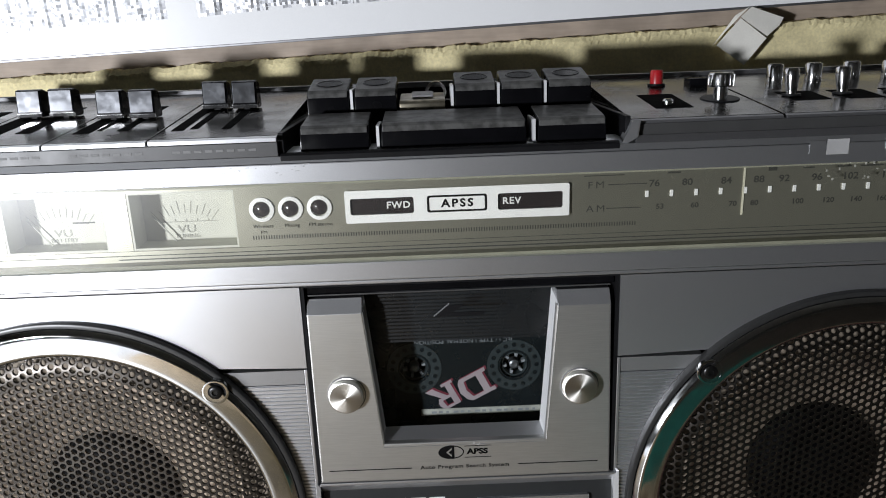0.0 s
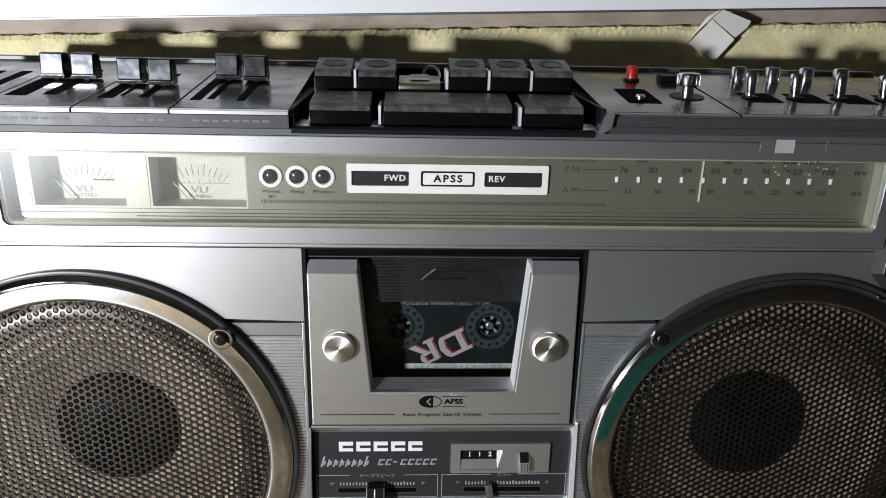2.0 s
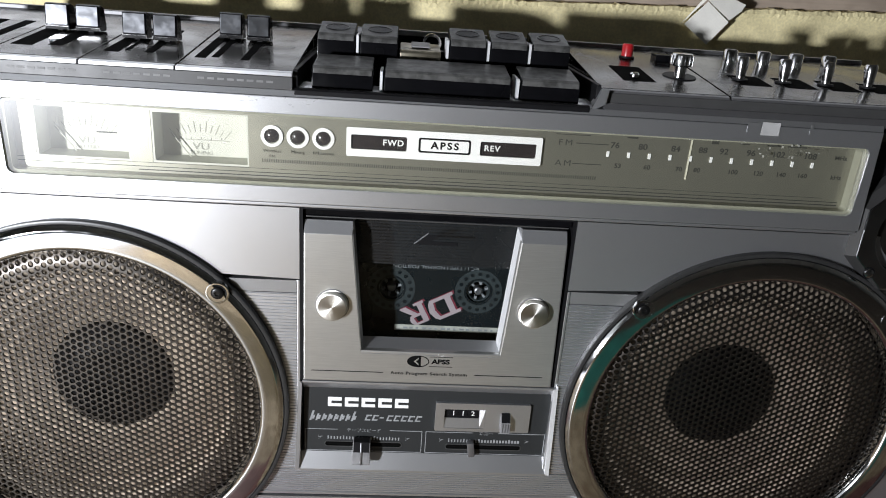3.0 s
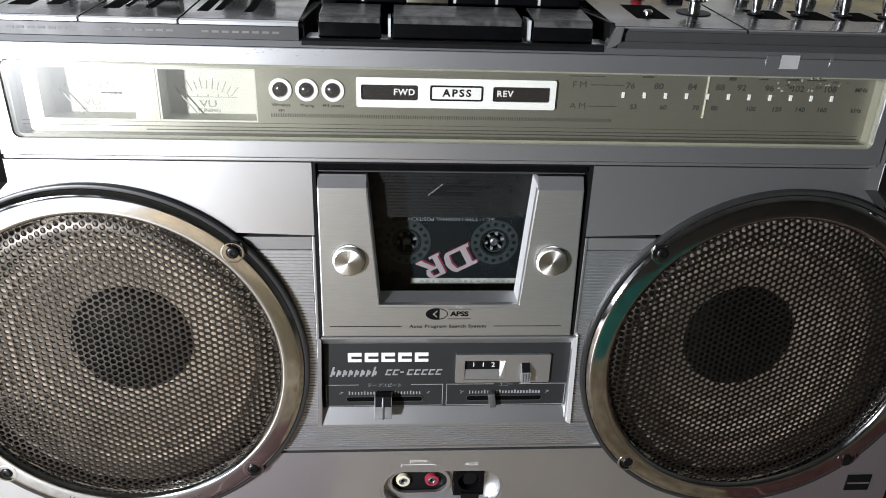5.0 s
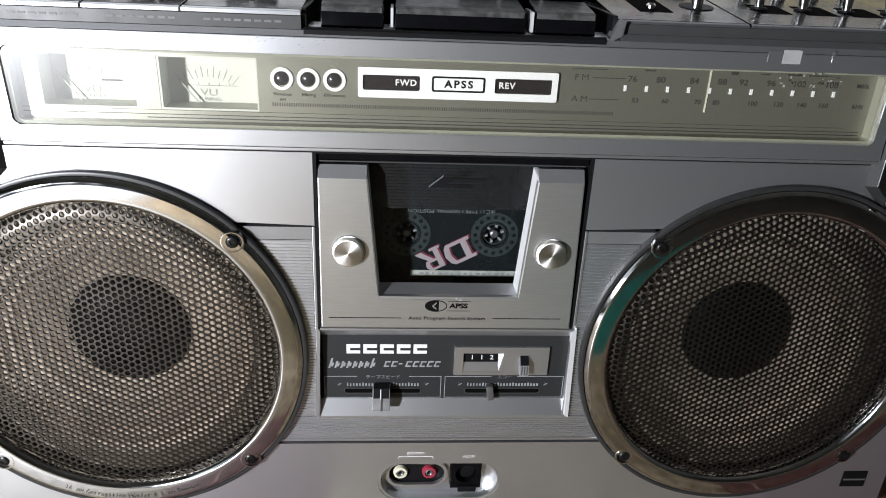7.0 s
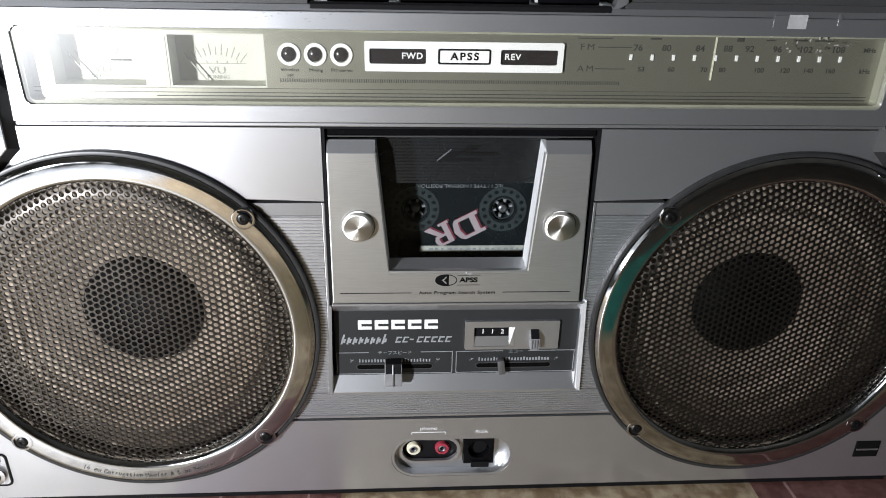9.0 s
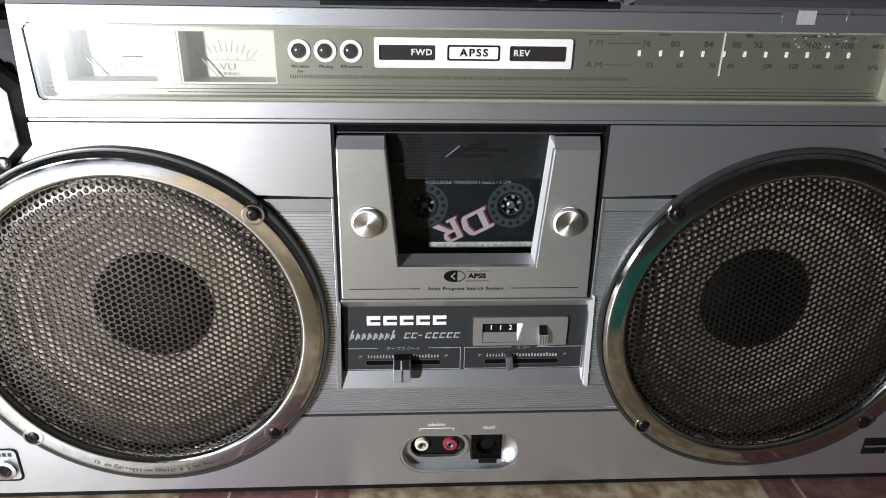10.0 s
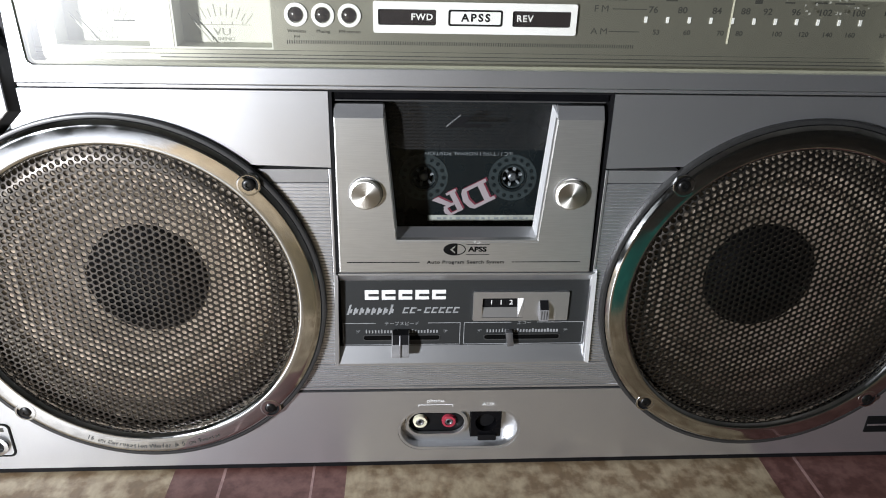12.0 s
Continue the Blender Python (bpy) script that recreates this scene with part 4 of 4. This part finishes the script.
part("socket_clip", box(9.6, 18.8, 5.0, 6.6, 11.6, 15.0, 0.4), BLACK, dn)
words("phono", 3.0, -12, 37.4, YP - 0.1, PRINT_WHITE, BX, stretch=1.1)
part("bracket_line", bars([(-20.5, -3.5, 34.9, 35.2), (-20.5, -20.2, 33.6, 35.1), (-3.8, -3.5, 33.6, 35.1)], YP - 0.12), PRINT_WHITE, BX)
words("AUX", 2.8, 14, 34.9, YP - 0.1, PRINT_WHITE, BX, stretch=1.1)

# ---- small marks low on the panel
bd = part("badge", box(209.5, 222.5, YP - 0.5, YP + 0.4, 13.6, 23.6, 0.3), PRINT_BLACK, BX, "small black badge with a silver bar")
part("badge_bar", box(210.2, 221.8, YP - 0.8, YP - 0.4, 18.1, 19.0), SILVER, bd)
jp = part("jack_plate", plate(rect(-234, -214.2, 8.2, 27.8, 3), [rect(-233.2, -215.2, 9.2, 27.0, 2.4)], YP - 0.6, YP + 0.3, 0.2), BLACK, BX, "black outlined jack plate")
part("jack_face", box(-233.2, -215.2, YP - 0.4, YP + 0.2, 9.2, 27.0), SILVER, jp)
part("jack", lathe([(5.6, 1.7), (5.4, 0.0), (3.6, -0.2), (3.2, 1.0), (2.6, 6)], -221.6, 15.6, 32, cy=2.1), BRIGHT_CHROME, jp, "chrome jack socket", smooth=True)
part("jack_hole", lathe([(3.1, 1.5), (0, 1.6)], -221.6, 15.6, 20, cy=2.1), BLACK, jp)
for k in range(5):
    part("word_bar", bars([(-229 + 2.5 * k, -227.2 + 2.5 * k, 23.2, 25.4)], YP - 0.5), PRINT_GREY, jp)

# ---- top of the case: sloping modules
TS = 0.11


def top_z(y):
    return 241.0 + TS * y


LEAN = math.degrees(math.atan(TS))


def module(x0, x1, wells, y0=1.0):
    """A smoked metal top plate with a bright front lip and dark wells (x0, x1, y0, y1)."""
    m = part("top_plate", prism([(y0 + 2.2, top_z(y0 + 2.2)), (90, top_z(90)), (90, top_z(90) - 8), (y0 + 2.2, top_z(y0) - 6)], x0, x1, 0.25), GUNMETAL, BX, "smoked metal top plate")
    for a, b, c, d in wells:
        w = box(a, b, c, d, -0.25, 0.12)
        w.transform(Matrix.Translation((0, 0, 241)) @ pose(0, 0, 0, LEAN, 0, 0))
        part("well", w, WELL, m, "black slotted well")
    return m


def lip(x0, x1, y0, material):
    part("front_lip", prism([(y0, top_z(y0) - 1.6), (y0 + 0.2, top_z(y0) - 0.2), (y0 + 2.1, top_z(y0) + 0.2), (y0 + 2.1, top_z(y0) - 1.6)], x0, x1, 0.15), material, BX, "bright front lip")


MODS = [(-214, -171.4), (-170.8, -136.9), (-136.2, -102.2), (-101.5, -59.2)]
WELLS = [
    [(-206, -200, 16, 60), (-193, -189, 18, 62), (-182.5, -178, 24, 62)],
    [(-168, -160.2, 18, 66), (-155, -149.6, 20, 66)],
    [(-133, -127.2, 16, 62), (-126, -124.4, 20, 62), (-118.2, -114.8, 18, 62)],
    [(-98.4, -94.2, 15, 66), (-92.4, -89.6, 17, 66), (-81, -77.8, 15, 66)],
]
for (x0, x1), w in zip(MODS, WELLS):
    module(x0, x1, w)
    lip(x0, x1, 0.6, SILVER)
module(59.6, 110.6, [(72.6, 86.2, 22, 48)], 5.0)
module(111.6, 214, [(125 + 20 * k, 138.5 + 20 * k, 27, 44) for k in range(4)], 5.0)
for x0, x1 in ((59.6, 110.6), (111.6, 214)):
    lip(x0, x1, 4.6, SILVER_DARK)
part("rear_rail", prism([(88, top_z(90) - 1), (88.4, top_z(90) + 1.5), (91.5, top_z(90) + 1.6), (92, top_z(90) - 1)], -214, 214, 0.3), SILVER_DARK, BX, "grey rear rail")
part("rear_slope", prism([(91.8, top_z(90) + 0.4), (112, 236), (112, 228), (91.8, 228)], -214, 214), BLACK, BX)
# strips under the top edge
FADED = mat("faded_white_ink", (0.16, 0.16, 0.16), 0.6)
part("label_strip", box(-172, -59.2, 1.4, 8, 234.4, 239.2, 0.2), STRIP, BX, "dark grey label strip")
for x0, n in ((-162, 7), (-128, 7), (-94, 8)):
    for k in range(n):
        part("word_bar", bars([(x0 + 3.6 * k, x0 + 2.5 + 3.6 * k, 236.6, 237.4)], 1.3), FADED, BX)
part("label_strip", box(60.4, 176, 4.2, 10, 236.0, 240.4, 0.2), STRIP, BX, "dark grey label strip")
part("upper_ledge", prism([(1.2, 233.6), (3.6, 236.6), (9, 236.6), (9, 233.6)], 60.4, 176), SILVER_DARK, BX)
part("corner_chamfer", plate([(55.6, 233.6), (61.0, 236.2), (61.0, 241.4), (59.2, 241.4), (57.6, 237.6)], [], 2.0, 9, 0.5), SILVER, BX, "worn silver corner")
part("tape_residue", bars([(123.8, 131.2, 228.2, 233.4)], 0.25), mat("pale_residue", (0.42, 0.42, 0.42), 0.6), BX, "pale sticker residue")
part("tape_residue", bars([(143.6, 144.8, 229.4, 233.4)], 0.27), SILVER, BX)
part("tape_residue", bars([(118, 123.4, 228.6, 233.0)], 0.27), SILVER, BX)
rng = random.Random(3)
part("scuffs", bars([(x, x + rng.uniform(0.2, 0.9), z, z + rng.uniform(0.2, 0.9)) for x, z in [(rng.uniform(117, 150), rng.uniform(219, 225)) for _ in range(16)]], 1.1), PRINT_METER, BX, "pale scuffs on the window")

# ---- keys
tray = part("key_tray", box(-59, 59.2, 2.2, 86, 226, 234.4, 0.3), WELL, BX, "black key tray")
part("tray_side", box(-59.2, -57.4, 3.2, 84, 234.4, 242, 0.3), BLACK, tray)
part("tray_side", box(57.4, 59.2, 6, 84, 234.4, 243, 0.3), BLACK, tray)
part("tray_front", prism([(0.8, 232.4), (0.8, 234.6), (1.6, 235.3), (3.4, 235.4), (3.4, 232.4)], -58.5, 54.5, 0.2), BLACK, tray)


def front_key(x0, x1):
    k = part("piano_key", prism([(7.2, 234.8), (8.0, 242.0), (9.2, 242.9), (28, 245.2), (29.5, 244.0), (29.5, 234.8)], x0, x1, 0.6), GLOSS_BLACK, BX, "black front piano key", smooth=True)
    part("key_rim", prism([(9.4, 242.85), (9.4, 243.1), (28.3, 245.45), (28.3, 245.0)], x0 + 0.6, x1 - 0.6, 0.1), KEY_RIM, k, "worn pale key rim")
    part("key_top", prism([(7.45, 240.5), (7.75, 242.5), (9.2, 243.3), (28, 245.6), (28, 244.0), (9.6, 240.9)], x0 + 0.5, x1 - 0.5, 0.25), KEY_TOP, k, "worn grey key top")


for a, b in ((-52.8, -29.4), (-25.2, 24.2), (28.0, 51.4)):
    front_key(a, b)


def back_key(x0, x1, top):
    k = part("piano_key", prism([(33.5, 235), (34.4, top - 2.3), (35.6, top - 1.3), (51.5, top + 2.2), (53, top + 1.4), (53, 235)], x0, x1, 0.6), GLOSS_BLACK, BX, "tall black piano key", smooth=True)
    pl = prism([(33.75, top - 3.6), (34.1, top - 1.9), (35.6, top - 0.9), (51.2, top + 2.55), (51.2, top + 1.2), (36.2, top - 3.2)], x0 + 0.4, x1 - 0.4, 0.25)
    part("key_rim", prism([(35.7, top - 1.3), (35.7, top - 1.0), (51.5, top + 2.45), (51.5, top + 2.1)], x0 + 0.55, x1 - 0.55, 0.1), KEY_RIM, k, "worn pale key rim")
    kt = part("key_top", pl, KEY_TOP, k, "worn grey key top")
    cx = (x0 + x1) / 2
    ds = lathe_z([(0, 0.1), (3.8, 0.1), (4.2, 0.28), (4.6, 0.1)], 0, 0, 0)
    ds.transform(Matrix.Translation((cx, 43.6, top + 0.86)) @ pose(0, 0, 0, 12.5, 0, 0) @ Matrix.Diagonal((1.15, 1.0, 1.0, 1)))
    part("finger_dish", ds, GLOSS_BLACK, kt)


for a, b, t in ((-53.8, -38.4, 254.2), (-36.2, -20.6, 254.2), (1.0, 16.4, 254.9), (18.2, 33.8, 255.0), (35.8, 51.8, 255.2)):
    back_key(a, b, t)
rel = part("release_button", prism([(34, 240), (34.2, 247.6), (35.4, 248.6), (50, 250.2), (51, 240)], -19.6, -2.6, 0.5), mat("tarnished_release_metal", (0.34, 0.31, 0.24), 0.35, 0.9, vary=0.4, size=5), BX, "small tarnished metal release button", smooth=True)
part("button_dish", box(-15, -7, 38, 47, 249.6, 250.3, 0.3, turn=about(-11, 40, 249, 6, 0, 0)), KNOB_GREY, rel)
ho = lathe([(4.2, -0.9), (4.2, 0.9), (3.0, 0.9), (3.0, -0.9), (4.2, -0.9)], -5.8, 250.0, 20, cy=55)
part("wire_loop", ho, BRIGHT_CHROME, rel, smooth=True)
# pale strips stand in for light showing through the gaps between keys
for x, y, z0, z1 in ((-26.3, 8.4, 235.2, 242.6), (26.8, 8.4, 235.2, 242.9), (-37.3, 35.4, 246, 253.2), (0.1, 35.4, 246, 253.4), (17.3, 35.4, 246, 253.8), (34.8, 35.4, 246, 254.0)):
    part("key_slit", box(x - 0.5, x + 0.5, y - 1.0, y + 14, z0, z1), REVEAL, tray, "thin pale strip drawn as a lit slit between keys")
part("key_shaft", box(-20, 0.5, 52, 58, 234, 247, 0.4), BLACK, tray)

# ---- faders


def fader(cx, y, w=9.5):
    z = top_z(y) + 0.9
    sec = [(y, z), (y - 0.6, z + 1.6), (y + 0.5, z + 10.0), (y + 2.4, z + 10.4), (y + 6.0, z + 9.2), (y + 7.2, z + 1.0), (y + 6.4, z)]
    cap = part("fader", prism(sec, cx - w / 2, cx + w / 2, 0.3), GLOSS_BLACK, BX, "black fader with a silver front")
    fp = prism([(y - 0.55, z + 2.0), (y - 0.9, z + 2.1), (y + 0.0, z + 9.8), (y + 0.4, z + 9.7)], cx - w / 2 + 0.5, cx + w / 2 - 0.5, 0.1)
    part("front_plate", fp, POLISHED, cap, "silver fader face")
    part("lower_lip", prism([(y - 0.9, z + 0.1), (y - 1.2, z + 1.5), (y - 0.2, z + 1.6), (y + 0.6, z + 0.1)], cx - w / 2, cx + w / 2, 0.12), BRIGHT_CHROME, cap)
    part("stem", box(cx - 1, cx + 1, y + 2, y + 5, z - 1.6, z + 0.4), BLACK, cap)


for cx, y in ((-208.0, 44), (-196.0, 44), (-161.2, 44), (-149.0, 44), (-127.6, 36.3), (-115.2, 35.3), (-91.6, 48), (-79.8, 46.5)):
    fader(cx, y)

# ---- buttons and toggles on the other side
rb = part("power_button", lathe_z([(0, 0), (2.6, 0), (2.6, 5.6), (2.2, 6.4), (0, 6.5)], 85.8, 66, top_z(66) + 0.1), RED, BX, "red power button", smooth=True)
part("button_base", lathe_z([(3.6, 0), (3.5, 0.8), (2.7, 0.9), (2.7, 0)], 85.8, 66, top_z(66) + 0.1), BLACK, rb, smooth=True)
part("button_stem", lathe_z([(0, 0), (2.0, 0), (2.0, 1.2), (1.3, 2.0), (0, 2.1)], 78.6, 28, top_z(28) + 0.2), BRIGHT_CHROME, BX, "small chrome ball switch", smooth=True)
sk = part("selector_knob", lathe_z([(0, 0), (2.6, 0), (2.6, 4.4), (4.4, 4.7), (4.5, 5.0), (4.5, 9.2), (4.1, 9.8), (0, 9.8)], 99.6, 33, top_z(33) + 0.2), BRIGHT_CHROME, BX, "chrome selector knob", smooth=True)
for k in range(14):
    a = 2 * math.pi * k / 14
    bx = box(-0.35, 0.35, -4.8, -4.3, 5.2, 9.0)
    bx.transform(Matrix.Translation((99.6, 33, top_z(33) + 0.2)) @ pose(0, 0, 0, 0, 0, 360 * k / 14))
    part("knurl", bx, BRIGHT_CHROME, sk)
part("knob_disc", lathe_z([(0, 0.05), (7.2, 0.05), (7.0, 0.5), (0, 0.5)], 100.4, 35, top_z(35) - 0.1, lean=LEAN), BLACK, sk)
part("rocker_switch", box(98.5, 106, 62, 70, top_z(66) - 0.5, top_z(66) + 2.8, 0.6), GLOSS_BLACK, BX, "low black rocker switch", smooth=True)


def toggle(x, y, h, tilt):
    z = top_z(y)
    bm = lathe([(0, 0), (1.9, 0), (1.8, 1.0), (2.0, 2.0), (2.7, h - 3), (2.75, h - 1.0), (2.3, h - 0.1), (0, h)], 0, 0, 24)
    bm.transform(Matrix.Translation((x, y, z + 0.1)) @ pose(0, 0, 0, 90 + tilt, 0, 0))
    t = part("toggle_switch", bm, BRIGHT_CHROME, BX, "chrome bat toggle switch", smooth=True)
    part("bush", lathe_z([(3.4, 0), (3.3, 0.7), (2.2, 0.8), (2.2, 0)], x, y, z + 0.1), BLACK, t, smooth=True)


for i in range(4):
    toggle(127.5 + 19.3 * i, 35.5, 10.0, -6)
for x in (134.6, 150.6, 166.4, 182.6):
    kb = part("push_knob", lathe_z([(0, 0), (3.2, 0), (3.3, 0.6), (3.3, 7.0), (2.9, 7.6), (0, 7.7)], x, 65, top_z(65) - 0.5), BRIGHT_CHROME, BX, "short chrome push knob", smooth=True)
    part("knob_top", lathe_z([(0, 7.72), (2.5, 7.72), (2.4, 7.85), (0, 7.85)], x, 65, top_z(65) - 0.5), KNOB_GREY, kb)

# ---------------------------------------------------------------- the cassette in the bay
HX, HZ, CY = 1.2, 145.2, 22.5
tape = thing("audio_cassette", HX * 0.001, 0.031, 0.1185, "dark smoked audio cassette upside down in the bay", "cassette")
HUBS = (HX - 19.8, HX + 19.8)
shell = part("shell", plate(rect(HX - 50, HX + 50, 119.0, 182.3, 2.0), [circle(h, HZ, 5.6, 32) for h in HUBS], CY, CY + 9, 0.4), SHELL, tape, "dark smoked shell")
part("shell_back", box(HX - 49, HX + 49, CY + 8.4, CY + 9.2, 119, 181), SHELL, tape)
part("bay_rest", box(-50, 50, CY - 6, CY + 12, 115.0, 118.8, 0.5), BLACK, BX)
for h in HUBS:
    hb = part("hub", lathe([(5.5, 3.2), (5.4, 1.2), (4.6, 1.0), (4.4, 4.5)], h, HZ, 32, cy=CY), HUB_GREY, tape, "pale toothed hub", smooth=True)
    for k in range(6):
        a = 60 * k + 15
        t = box(-0.5, 0.5, CY + 1.4, CY + 3.5, 3.0, 5.0)
        t.transform(Matrix.Translation((h, 0, HZ)) @ pose(0, 0, 0, 0, a, 0))
        part("tooth", t, PRINT_PALE, hb)
    part("spindle", lathe([(2.0, 4), (1.9, 0.6), (1.2, 0.2), (0, 0.4)], h, HZ, 16, cy=CY), SILVER_DARK, hb, smooth=True)
    rg = part("hub_ring", plate(circle(h, HZ, 10.8, 48), [circle(h, HZ, 6.6, 40)], CY - 0.25, CY - 0.02), HUB_GREY, tape, "clear grey ring round the hub")
    for k in range(16):
        a = 2 * math.pi * k / 16
        part("ring_dot", lathe([(0.95, 0), (0, -0.02)], h + 8.8 * math.cos(a), HZ + 8.8 * math.sin(a), 10, cy=CY - 0.32), SHELL, rg)
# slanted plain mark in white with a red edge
def slant(x, z, pts, y, s=1.0):
    c, q = math.cos(radians(-152)), math.sin(radians(-152))
    return [(x + s * (a * c - b * q), z + s * (a * q + b * c)) for a, b in pts]


big = [[(0, 0), (10.4, 0), (11.6, 1.5), (0.2, 1.5)], [(1.6, 1.5), (4.2, 1.5), (4.4, 8.4), (1.8, 8.4)], [(0, 8.4), (11.2, 8.4), (9.6, 9.8), (0, 9.8)], [(9.2, 1.5), (11.6, 1.5), (12.4, 5), (11.2, 8.4), (8.8, 8.4), (9.8, 5)]]
small = [[(13.6, -0.6), (15.9, -0.6), (16.1, 8), (13.8, 8)], [(16, 3.2), (20.6, 3.2), (20.8, 4.3), (16, 4.3)], [(16.1, 7), (20.6, 7), (19.8, 8), (16.1, 8)], [(19.4, 4.3), (21.2, 4.3), (21.2, 6), (20.6, 7), (19.0, 7)], [(16.9, 3.2), (19.3, 3.2), (22.6, -0.6), (23.4, -1.7), (20.4, -1.7), (19.8, -0.6)], [(12.7, -1.7), (17.2, -1.7), (17.2, -0.6), (12.7, -0.6)]]
part("mark_shade", slabs([slant(9.4, 145.6, p, 0, 1.1) for p in big + small], CY - 0.12, 0.08), PRINT_RED, tape, "red edge of a slanted mark")
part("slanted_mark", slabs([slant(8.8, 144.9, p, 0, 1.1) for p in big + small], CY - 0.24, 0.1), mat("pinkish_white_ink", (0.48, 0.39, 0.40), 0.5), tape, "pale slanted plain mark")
words("IEC I / TYPE I NORMAL POSITION", 2.3, HX - 0.2, 156.4, CY - 0.15, PRINT_PALE, tape, turn=180, stretch=1.14)
part("write_strip", box(-16.6, 37, CY - 0.3, CY, 124.4, 127.3), mat("aged_label_white", (0.55, 0.54, 0.47), 0.6, vary=0.25, size=4), tape, "aged white label strip")
part("print", bars([(-12.4 + 2.9 * k, -10.4 + 2.9 * k - 0.5 * (k % 3), 125.3, 126.2) for k in range(16)], CY - 0.36), PRINT_PALE, tape, "worn unreadable print")

# small wear on the painted front
part("scuffs", slabs([[(3.2, 123.3), (3.6, 123.3), (3.5, 122.2), (3.1, 122.4)], [(5.2, 123.0), (5.5, 122.9), (5.8, 122.3), (5.4, 122.4)], [(4.3, 122.2), (5.4, 122.3), (5.3, 121.95), (4.4, 121.9)]], YD - 0.35, 0.15), PRINT_WHITE, door, "small white drip under the window")
rng = random.Random(11)
flecks = []
for k in range(34):
    x, z = rng.uniform(-96, -50), rng.uniform(227.5, 231.6)
    w, h = rng.uniform(0.3, 1.8), rng.uniform(0.15, 0.5)
    flecks.append([(x, z), (x + w, z + 0.1 * w), (x + w * 0.8, z + h), (x + w * 0.2, z + h * 0.9)])
part("scuffs", slabs(flecks, 0.3, 0.1), SILVER_MID, bar, "worn flecks in the silver paint")
